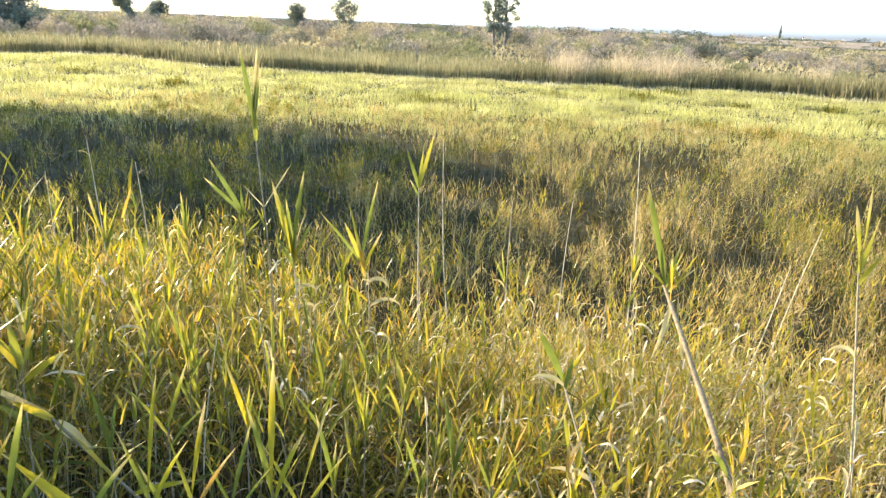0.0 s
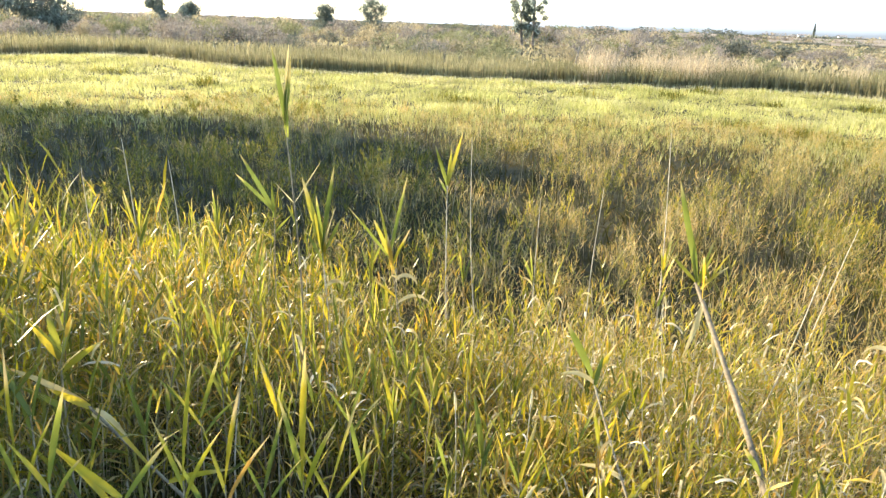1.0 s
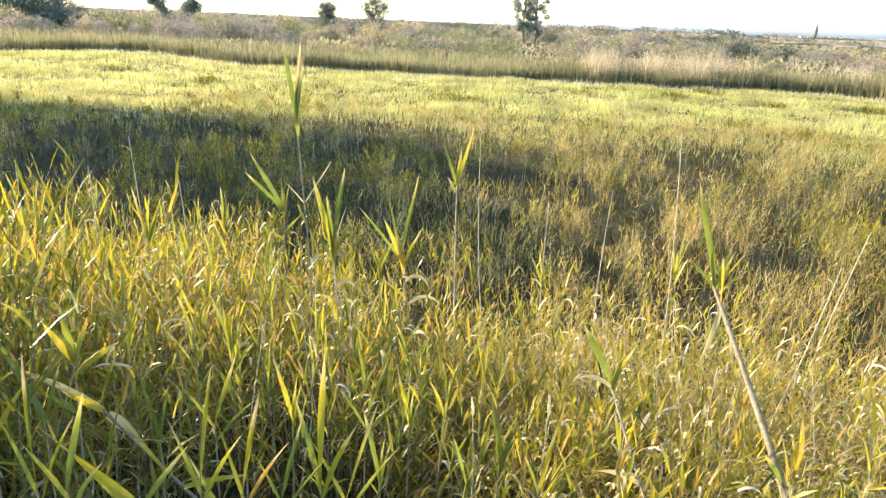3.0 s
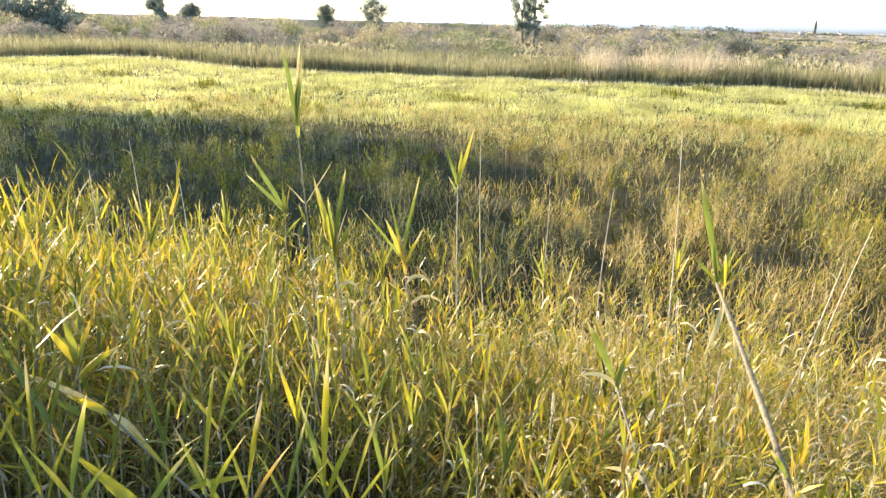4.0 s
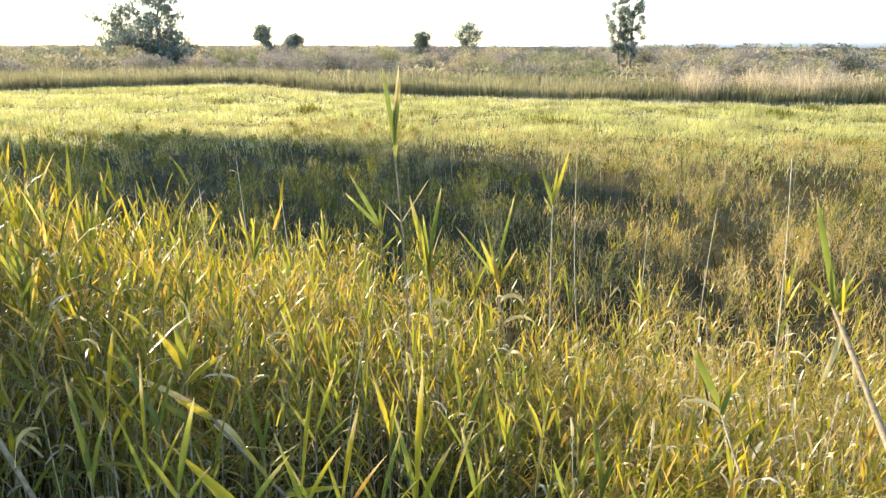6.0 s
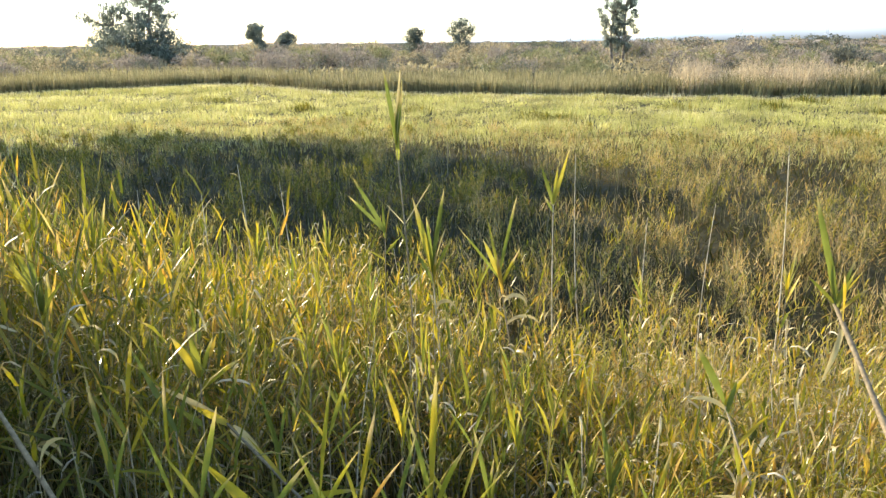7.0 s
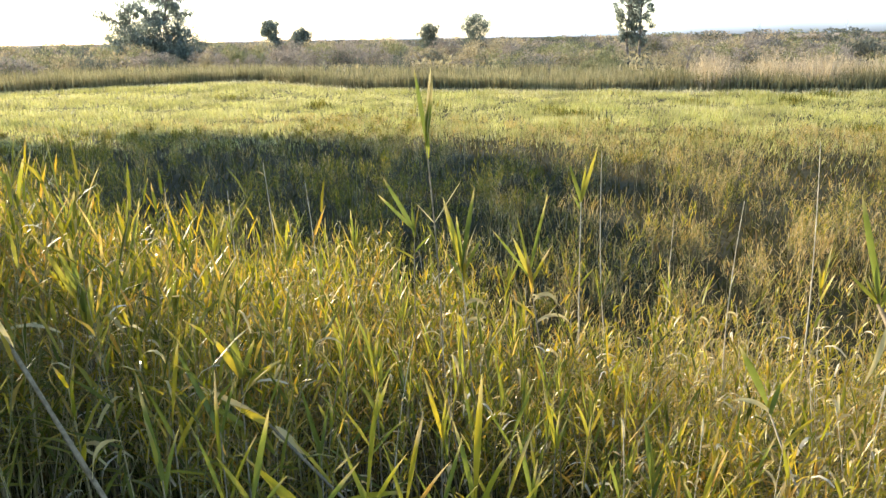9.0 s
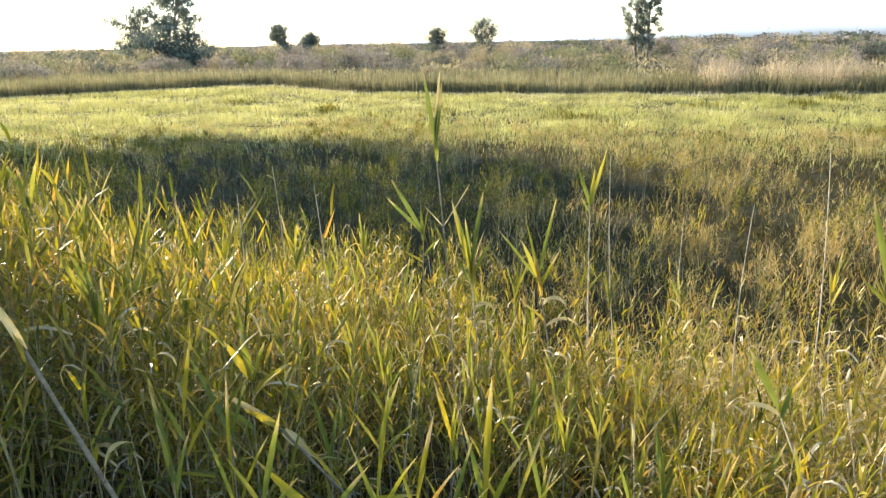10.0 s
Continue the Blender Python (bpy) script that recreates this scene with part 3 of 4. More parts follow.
# ---- scrub and trees ----
def shrub_arrays(h, w, seed, twigs, leafs, leaf=0.16, segs=2, thick=0.06):
    """A rounded bush: upright twigs that make a lumpy dome, and some leaves near their ends."""
    g = np.random.default_rng(seed)
    a, rho = g.uniform(0, 6.28, twigs), np.sqrt(g.uniform(0, 1, twigs))
    lump = 0.75 + 0.3 * np.sin(a * 3 + seed) * rho + g.normal(0, 0.07, twigs)
    hh = h * np.sqrt(np.clip(1.05 - rho ** 2, 0.05, 1)) * lump
    base = np.stack([np.cos(a) * rho * w * 0.36, np.sin(a) * rho * w * 0.36, np.full(twigs, -0.05)], -1)
    tw = blades(base, a, hh, thick * g.uniform(0.5, 1.4, twigs), rho * 0.45 * g.uniform(0.3, 1.3, twigs), g.uniform(-0.2, 0.5, twigs), segs, twist=g.normal(0, 1.5, twigs), shape="grass")
    pick = g.integers(0, twigs, leafs)
    f = g.uniform(0.45, 1.0, leafs)
    pos = base[pick] + np.stack([np.cos(a[pick]) * hh[pick] * f * rho[pick] * 0.4, np.sin(a[pick]) * hh[pick] * f * rho[pick] * 0.4, hh[pick] * f], -1) + g.normal(0, 0.08, (leafs, 3))
    lf = blades(pos, g.uniform(0, 6.28, leafs), leaf * g.uniform(0.7, 1.6, leafs) * 1.6, leaf * g.uniform(0.25, 0.6, leafs), g.uniform(0.0, 1.0, leafs), g.uniform(0, 0.8, leafs), 1, twist=g.normal(0, 1, leafs), shape="grass")
    return tw, lf


def bush_sprays(h, w, seed, sprays, size):
    """A rounded bush: four to six overlapping lobes, each a dome of short leafy sprigs."""
    g = np.random.default_rng(seed)
    lobes = int(g.integers(4, 7))
    cen = np.stack([g.normal(0, w * 0.24, lobes), g.normal(0, w * 0.24, lobes), np.zeros(lobes)], -1)
    big = g.uniform(0.6, 1.1, lobes)
    who = g.choice(lobes, sprays, p=big ** 2 / (big ** 2).sum())
    a, up = g.uniform(0, 6.28, sprays), np.arcsin(g.uniform(-0.05, 1.0, sprays))
    rr = big[who] * g.uniform(0.55, 1.0, sprays) ** 0.5 * (1 + 0.12 * np.sin(a * 4 + seed) * np.cos(up))
    pos = cen[who] + np.stack([w * 0.27 * rr * np.cos(up) * np.cos(a), w * 0.27 * rr * np.cos(up) * np.sin(a), h * 0.86 * rr * np.sin(up)], -1)
    lean = np.clip((np.pi / 2 - up) * 0.8 + g.normal(0, 0.45, sprays), 0, 2.2)
    return blades(pos, a + g.normal(0, 0.7, sprays), h * g.uniform(0.07, 0.16, sprays), size * g.uniform(0.6, 1.4, sprays), lean, g.uniform(-0.2, 0.8, sprays), 1, twist=g.normal(0, 1.2, sprays), shape="grass")


SHRUBS = ("leafless brown willow scrub in the marsh", "olive green scrub bush in the marsh", "pale straw-coloured tall reed clump", "greyish bush in the marsh, haze put into its colour", "tan dry scrub bush in the marsh", "dark grey-green bush in the marsh")
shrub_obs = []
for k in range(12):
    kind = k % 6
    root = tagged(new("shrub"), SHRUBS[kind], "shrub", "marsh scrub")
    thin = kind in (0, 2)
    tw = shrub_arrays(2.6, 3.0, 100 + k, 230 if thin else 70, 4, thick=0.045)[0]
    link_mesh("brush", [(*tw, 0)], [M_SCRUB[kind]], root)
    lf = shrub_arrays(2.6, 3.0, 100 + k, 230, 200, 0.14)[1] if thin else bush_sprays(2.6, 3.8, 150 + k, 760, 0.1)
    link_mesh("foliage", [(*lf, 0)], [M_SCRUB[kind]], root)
    shrub_obs.append(root)
first = list(shrub_obs)


def scrub_place(az, r):
    return r * math.sin(radians(az)), r * math.cos(radians(az))


used = set()
# pale leafless willows along the ditch
for i in range(34):
    az_i = rng.uniform(8.5, 20.5) if i < 26 else rng.uniform(26, 36)
    r_i = field_edge(az_i) + rng.uniform(1.5, 16)
    k = int(rng.choice([0, 2, 6, 8]))
    px, py = scrub_place(az_i, r_i)
    sc = rng.uniform(1.05, 1.5)
    m = pose(px, py, float(ground_z(px, py)), 0, 0, rng.uniform(0, 360)) @ Matrix.Diagonal((sc * 0.95, sc * 0.95, sc, 1))
    ob = copy_thing(first[k], m) if k in used else first[k]
    used.add(k)
    ob.matrix_basis = m
for i in range(200):
    az_i = rng.uniform(-46, 42)
    r_i = 92 + 130 * rng.uniform(0, 1) ** 1.2 + (20 if az_i < -15 else 0)
    k = int(rng.choice([1, 3, 4, 5, 7, 9, 10, 11, 3, 5, 9]))
    if 2.2 < az_i < 5.0 and r_i < 185:
        az_i += 4.0
    px, py = scrub_place(az_i, r_i)
    sc = rng.uniform(0.6, 1.2) * np.interp(r_i, [90, 130, 220], [0.75, 1.2, 1.6]) * (0.5 if az_i > 20 and r_i > 105 else 1.0)
    m = pose(px, py, float(ground_z(px, py)), 0, 0, rng.uniform(0, 360)) @ Matrix.Diagonal((sc * 1.7, sc * 1.7, sc * 1.15, 1))
    ob = first[k]
    if k in used:
        ob = copy_thing(ob, m)
    used.add(k)
    ob.matrix_basis = m

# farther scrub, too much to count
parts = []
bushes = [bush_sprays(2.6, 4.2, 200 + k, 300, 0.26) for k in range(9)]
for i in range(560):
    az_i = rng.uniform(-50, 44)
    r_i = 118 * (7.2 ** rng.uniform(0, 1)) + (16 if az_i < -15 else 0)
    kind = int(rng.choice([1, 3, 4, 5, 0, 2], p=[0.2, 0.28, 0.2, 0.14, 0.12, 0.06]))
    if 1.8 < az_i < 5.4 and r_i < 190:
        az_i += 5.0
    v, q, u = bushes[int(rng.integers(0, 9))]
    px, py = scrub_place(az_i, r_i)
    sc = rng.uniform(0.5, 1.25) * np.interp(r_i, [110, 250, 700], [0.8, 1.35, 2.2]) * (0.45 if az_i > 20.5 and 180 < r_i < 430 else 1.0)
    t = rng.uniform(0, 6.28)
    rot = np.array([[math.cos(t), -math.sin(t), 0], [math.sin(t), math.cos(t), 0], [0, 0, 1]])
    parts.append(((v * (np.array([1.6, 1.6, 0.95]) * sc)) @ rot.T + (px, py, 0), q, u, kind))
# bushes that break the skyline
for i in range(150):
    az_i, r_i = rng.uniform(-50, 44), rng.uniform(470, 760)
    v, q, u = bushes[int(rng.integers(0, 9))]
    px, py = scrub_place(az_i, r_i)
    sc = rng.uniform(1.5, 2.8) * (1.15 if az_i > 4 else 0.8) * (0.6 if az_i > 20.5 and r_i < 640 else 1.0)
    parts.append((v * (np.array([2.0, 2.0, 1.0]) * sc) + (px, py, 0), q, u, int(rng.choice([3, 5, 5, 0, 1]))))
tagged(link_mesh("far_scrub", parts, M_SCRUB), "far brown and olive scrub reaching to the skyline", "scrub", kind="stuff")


def tree(name, label, x, y, h, spread, seed, leaf_mat, bare=0.3, clumps=26, leafs=5200, leaf=0.32, bushy=0.0, puff=1.0, heart=1.0, column=False):
    """Trunk, limbs and a gappy crown of leaf clumps hung on the limbs' ends."""
    g = np.random.default_rng(seed)
    root = tagged(new(name), label, "tree")
    root.location = (x, y, float(ground_z(x, y)) - 0.1)
    tr = h * 0.022
    lead = [(0, 0, 0)]
    for i in range(1, 6):
        lead.append((lead[-1][0] + g.normal(0, 0.02) * h, lead[-1][1] + g.normal(0, 0.02) * h, h * 0.92 * i / 5))
    bole = link_mesh("trunk", [(*tube(lead, [tr, tr * 0.85, tr * 0.7, tr * 0.5, tr * 0.3, tr * 0.12]), 0)], [M_BARK], root)
    centres = []
    for c in range(clumps):
        f = bare + (1 - bare) * (c + g.uniform(0, 1)) / clumps
        a = c * 2.4 + g.normal(0, 0.5)
        prof = math.sin(math.pi * min(1, max(0.06, (f - bare * 0.7) / (1.08 - bare * 0.7)))) ** 0.7
        if column:
            prof = min(0.9, 0.35 + 1.1 * (f - bare * 0.6)) * min(1.0, (1.04 - f) * 5)
        rr = spread * prof * g.uniform(0.35, 1.0)
        k = min(4, int(f * 5 * 0.92))
        p0 = Vector(lead[k])
        end = Vector((p0.x + math.cos(a) * rr, p0.y + math.sin(a) * rr, h * f))
        p0 = p0.lerp(Vector(lead[k + 1]), 0.3)
        if p0.z > end.z:
            p0.z = end.z * 0.8
        midp = p0.lerp(end, 0.5) + Vector((g.normal(0, 0.03) * h, g.normal(0, 0.03) * h, -0.02 * h))
        link_mesh("limb", [(*tube([p0, midp, end], [tr * 0.38, tr * 0.24, tr * 0.06], 5), 0)], [M_BARK], bole)
        centres.append((end, spread * puff * g.uniform(0.16, 0.30)))
        if g.uniform() < 0.6:
            centres.append((midp.lerp(end, 0.4), spread * puff * g.uniform(0.10, 0.2)))
    if bushy:
        for c in range(int(14 * bushy)):
            a = g.uniform(0, 6.28)
            centres.append((Vector((math.cos(a) * spread * 0.7 * g.uniform(0, 1), math.sin(a) * spread * 0.7 * g.uniform(0, 1), h * g.uniform(0.06, 0.4))), spread * 0.3))
    for c in range(5):
        # foliage on the leader, so that the crown's heart is closed
        f = bare + 0.12 + (0.9 - bare) * c / 5
        k = min(4, int(f * 5))
        centres.append((Vector(lead[k]).lerp(Vector(lead[k + 1]), f * 5 - k) + Vector((g.normal(0, 0.15), g.normal(0, 0.15), 0)) * spread, spread * heart * g.uniform(0.25, 0.4)))
    wts = np.array([c[1] ** 2 for c in centres])
    pick = g.choice(len(centres), leafs, p=wts / wts.sum())
    cen, rad_c = np.array([c[0] for c in centres]), np.array([c[1] for c in centres])
    d = g.normal(0, 1, (leafs, 3))
    d /= np.linalg.norm(d, axis=1)[:, None]
    pos = cen[pick] + d * (rad_c[pick] * g.uniform(0.2, 1.05, leafs) ** 0.6)[:, None] * (1, 1, 0.8)
    pos[:, 2] = np.maximum(pos[:, 2], 0.2)
    lf = blades(pos, g.uniform(0, 6.28, leafs), leaf * g.uniform(0.7, 1.5, leafs) * 1.6, leaf * g.uniform(0.4, 0.8, leafs), g.uniform(0.8, 3.0, leafs), g.uniform(0, 0.6, leafs), 1, twist=g.normal(0, 1, leafs), shape="grass")
    link_mesh("crown", [(*lf, 0)], [leaf_mat], root)
    return root


def at(az, r):
    return r * math.sin(radians(az)), r * math.cos(radians(az))


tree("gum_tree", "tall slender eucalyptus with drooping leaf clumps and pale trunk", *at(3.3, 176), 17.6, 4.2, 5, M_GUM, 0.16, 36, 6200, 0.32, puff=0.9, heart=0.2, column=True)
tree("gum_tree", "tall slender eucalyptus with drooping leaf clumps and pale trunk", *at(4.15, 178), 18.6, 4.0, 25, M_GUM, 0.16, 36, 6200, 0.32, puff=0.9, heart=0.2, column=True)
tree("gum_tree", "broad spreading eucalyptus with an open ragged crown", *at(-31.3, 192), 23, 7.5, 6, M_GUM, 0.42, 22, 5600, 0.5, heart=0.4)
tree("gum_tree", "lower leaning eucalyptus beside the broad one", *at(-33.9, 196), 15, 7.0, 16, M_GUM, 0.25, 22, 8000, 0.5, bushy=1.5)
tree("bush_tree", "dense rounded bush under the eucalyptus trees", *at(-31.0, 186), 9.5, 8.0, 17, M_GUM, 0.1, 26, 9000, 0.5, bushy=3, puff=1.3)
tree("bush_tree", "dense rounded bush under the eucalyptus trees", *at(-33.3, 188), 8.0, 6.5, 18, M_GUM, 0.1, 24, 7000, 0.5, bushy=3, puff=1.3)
tree("bush_tree", "low rounded dark bush beside the big eucalyptus", *at(-29.3, 200), 5.6, 4.0, 7, M_OAK, 0.15, 16, 2600, 0.36, bushy=2, puff=1.3)
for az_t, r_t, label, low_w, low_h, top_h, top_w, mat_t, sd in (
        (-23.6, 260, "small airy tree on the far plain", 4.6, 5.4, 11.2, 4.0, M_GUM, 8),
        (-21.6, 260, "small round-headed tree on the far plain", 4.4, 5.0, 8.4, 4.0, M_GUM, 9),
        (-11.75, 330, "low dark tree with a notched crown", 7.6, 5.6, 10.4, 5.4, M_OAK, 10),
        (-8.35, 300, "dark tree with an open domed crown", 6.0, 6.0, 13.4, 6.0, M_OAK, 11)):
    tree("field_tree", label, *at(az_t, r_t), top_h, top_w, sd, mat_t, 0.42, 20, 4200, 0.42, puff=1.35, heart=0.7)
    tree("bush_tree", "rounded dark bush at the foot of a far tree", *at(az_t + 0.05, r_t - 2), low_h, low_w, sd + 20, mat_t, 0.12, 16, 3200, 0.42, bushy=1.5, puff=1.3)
# unseen tall trees beside the levee, on the sun's side, added to shade the reeds
along, across = (math.sin(radians(SUN_AZ)), math.cos(radians(SUN_AZ))), (math.cos(radians(SUN_AZ)), -math.sin(radians(SUN_AZ)))
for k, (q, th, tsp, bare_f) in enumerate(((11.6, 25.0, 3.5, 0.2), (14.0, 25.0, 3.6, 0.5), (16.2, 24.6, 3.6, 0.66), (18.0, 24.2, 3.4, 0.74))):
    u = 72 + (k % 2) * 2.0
    tree("gum_tree", "unseen tall eucalyptus added to shade the reed field", along[0] * u + across[0] * q, along[1] * u + across[1] * q, th, tsp, 60 + k, M_GUM, bare_f, 40, 6000, 0.5, bushy=1.0 if k == 0 else 0.0)

# an unseen bush on the levee's flank, added between reeds and sun for shade
tree("shade_bush", "unseen bush added on the levee flank to shade the reeds", *at(-56.5, 12), 4.6, 1.7, 90, M_OAK, 0.12, 26, 3600, 0.17, bushy=1.5)

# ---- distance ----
M_HILL, hn, hl, hp, ho = nodes_of("far_hills_haze_glow")
# the hills glow, brighter towards the ridge: haze painted as emission
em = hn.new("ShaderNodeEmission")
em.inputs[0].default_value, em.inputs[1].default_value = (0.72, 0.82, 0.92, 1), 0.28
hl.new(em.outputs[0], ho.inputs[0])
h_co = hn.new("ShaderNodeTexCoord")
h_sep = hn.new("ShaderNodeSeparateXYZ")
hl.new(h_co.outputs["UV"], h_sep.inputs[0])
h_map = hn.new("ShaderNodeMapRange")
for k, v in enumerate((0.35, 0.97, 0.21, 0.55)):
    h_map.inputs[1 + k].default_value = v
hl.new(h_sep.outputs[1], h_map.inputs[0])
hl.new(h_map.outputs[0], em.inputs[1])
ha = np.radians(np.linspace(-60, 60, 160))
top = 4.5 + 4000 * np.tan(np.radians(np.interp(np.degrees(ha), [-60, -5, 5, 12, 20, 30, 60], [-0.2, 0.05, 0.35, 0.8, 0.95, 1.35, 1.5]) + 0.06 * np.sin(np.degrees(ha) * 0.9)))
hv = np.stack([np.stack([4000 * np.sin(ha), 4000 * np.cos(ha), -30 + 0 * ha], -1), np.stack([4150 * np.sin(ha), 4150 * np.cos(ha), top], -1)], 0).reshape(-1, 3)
tagged(link_mesh("backdrop", [(hv, strip_faces(1, 1, 160), np.stack([np.tile(np.linspace(0, 1, 160), 2), np.repeat([0.0, 1.0], 160)], -1), 0)], [M_HILL]), "pale blue hills on the horizon, haze put into their glow", "hills", kind="structure")

M_STUBBLE = rough_material("stubble", [(0.3, (0.24, 0.19, 0.135)), (0.7, (0.32, 0.26, 0.19))], 0.02, 0.95, 0.2)
M_PLASTER = rough_material("whitewash", [(0.3, (0.75, 0.73, 0.68)), (0.7, (0.82, 0.8, 0.76))], 0.5, 0.8, 0.1)
M_TILE = rough_material("roof_tile", [(0.3, (0.45, 0.36, 0.3)), (0.7, (0.55, 0.46, 0.4))], 2.0, 0.8, 0.3)


def far_field(label, az0, az1, r0, r1, z0, z1):
    """A gently tilted stubble field, seen edge on far off."""
    aa = np.radians(np.linspace(az0, az1, 24))
    rows = []
    for f in np.linspace(0, 1, 4):
        r = r0 + (r1 - r0) * f
        rows.append(np.stack([r * np.sin(aa), r * np.cos(aa), z0 + (z1 - z0) * f + 0.15 * np.sin(aa * 40)], -1))
    v = np.stack(rows).reshape(-1, 3)
    ob = link_mesh("far_field", [(v, strip_faces(1, 3, 24), v[:, :2] * 0.01, 0)], [M_STUBBLE])
    return tagged(ob, label, "field", kind="structure")


far_field("pale stubble field on the far rise", 21.0, 44.0, 430, 640, 0.1, 3.0)
far_field("narrow pale field between hedges", 14.6, 18.2, 520, 600, 1.2, 3.6)


def house(label, az, r, w, d, h):
    root = tagged(new("house"), label, "house")
    px, py = at(az, r)
    root.location = (px, py, 2.5)
    bm = bmesh.new()
    bmesh.ops.create_cube(bm, size=1.0, matrix=Matrix.Translation((0, 0, h / 2)) @ Matrix.Diagonal((w, d, h, 1)))
    me = bpy.data.meshes.new("wall")
    bm.to_mesh(me)
    bm.free()
    me.materials.append(M_PLASTER)
    wall = new("wall", me)
    wall.parent = root
    v = np.array([(-w * 0.53, -d * 0.58, h), (w * 0.53, -d * 0.58, h), (-w * 0.53, 0, h + d * 0.28), (w * 0.53, 0, h + d * 0.28), (-w * 0.53, d * 0.58, h), (w * 0.53, d * 0.58, h)])
    roof = link_mesh("roof", [(v, np.array([(0, 1, 3, 2), (2, 3, 5, 4), (0, 4, 5, 1)]), v[:, :2], 0)], [M_TILE], root)
    for p in roof.data.polygons:
        p.use_smooth = False
    return root


house("small white farmhouse far off beside a cypress", 23.1, 735, 6, 4, 2.2)
house("long white farm shed far off", 25.6, 790, 7, 5, 2.4)



def cypress(label, az, r, h):
    root = tagged(new("cypress"), label, "tree")
    px, py = at(az, r)
    root.location = (px, py, 3.0)
    link_mesh("trunk", [(*tube([(0, 0, 0), (0, 0, h * 0.3), (0, 0, h * 0.9)], [0.25, 0.2, 0.05]), 0)], [M_BARK], root)
    g = np.random.default_rng(5)
    n = 700
    f = g.uniform(0.08, 1, n)
    rr = h * 0.1 * np.sin(np.pi * np.clip(f, 0.1, 1) ** 0.7) * np.sqrt(g.uniform(0, 1, n))
    a = g.uniform(0, 6.28, n)
    lf = blades(np.stack([rr * np.cos(a), rr * np.sin(a), f * h], -1), a, np.full(n, 0.9), np.full(n, 0.3), g.uniform(0, 0.4, n), g.uniform(-0.2, 0.3, n), 1, shape="grass")
    link_mesh("crown", [(*lf, 0)], [M_OAK], root)


cypress("narrow dark cypress beside the far farmhouse", 23.85, 640, 10.5)
# hedges round the far fields
for k, (a0, a1, r, h) in enumerate(((22.5, 27.5, 655, 2.6), (31.5, 44.0, 655, 2.4), (21.0, 25.0, 425, 1.6), (26.5, 44.0, 424, 1.5))):
    n = int((a1 - a0) * 110)
    aa = np.radians(rng.uniform(a0, a1, n))
    rr = r + rng.normal(0, 2, n)
    b = np.stack([rr * np.sin(aa), rr * np.cos(aa), np.full(n, 2.6 if r > 600 else 0.0)], -1)
    hg = blades(b, rng.uniform(0, 6.28, n), h * (0.8 + 0.3 * np.sin(aa * 90 + k)) * rng.uniform(0.6, 1.1, n), rng.uniform(0.4, 1.0, n), rng.uniform(0, 0.5, n), rng.uniform(0, 0.4, n), 1, shape="grass")
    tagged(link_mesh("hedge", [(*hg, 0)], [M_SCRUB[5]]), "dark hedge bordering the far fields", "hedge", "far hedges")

# ---- single reeds that stand out of the bank ----
def bend_leaf(name, root, p, az, ln, w, lean, bend, twist, mat):
    one = np.array
    v, q, u = blades(one([p]), one([az]), one([ln]), one([w]), one([lean]), one([bend]), 8, one([twist]), cols=3, fold=0.3)
    return link_mesh(name, [(v, q, u, 0)], [mat], root)


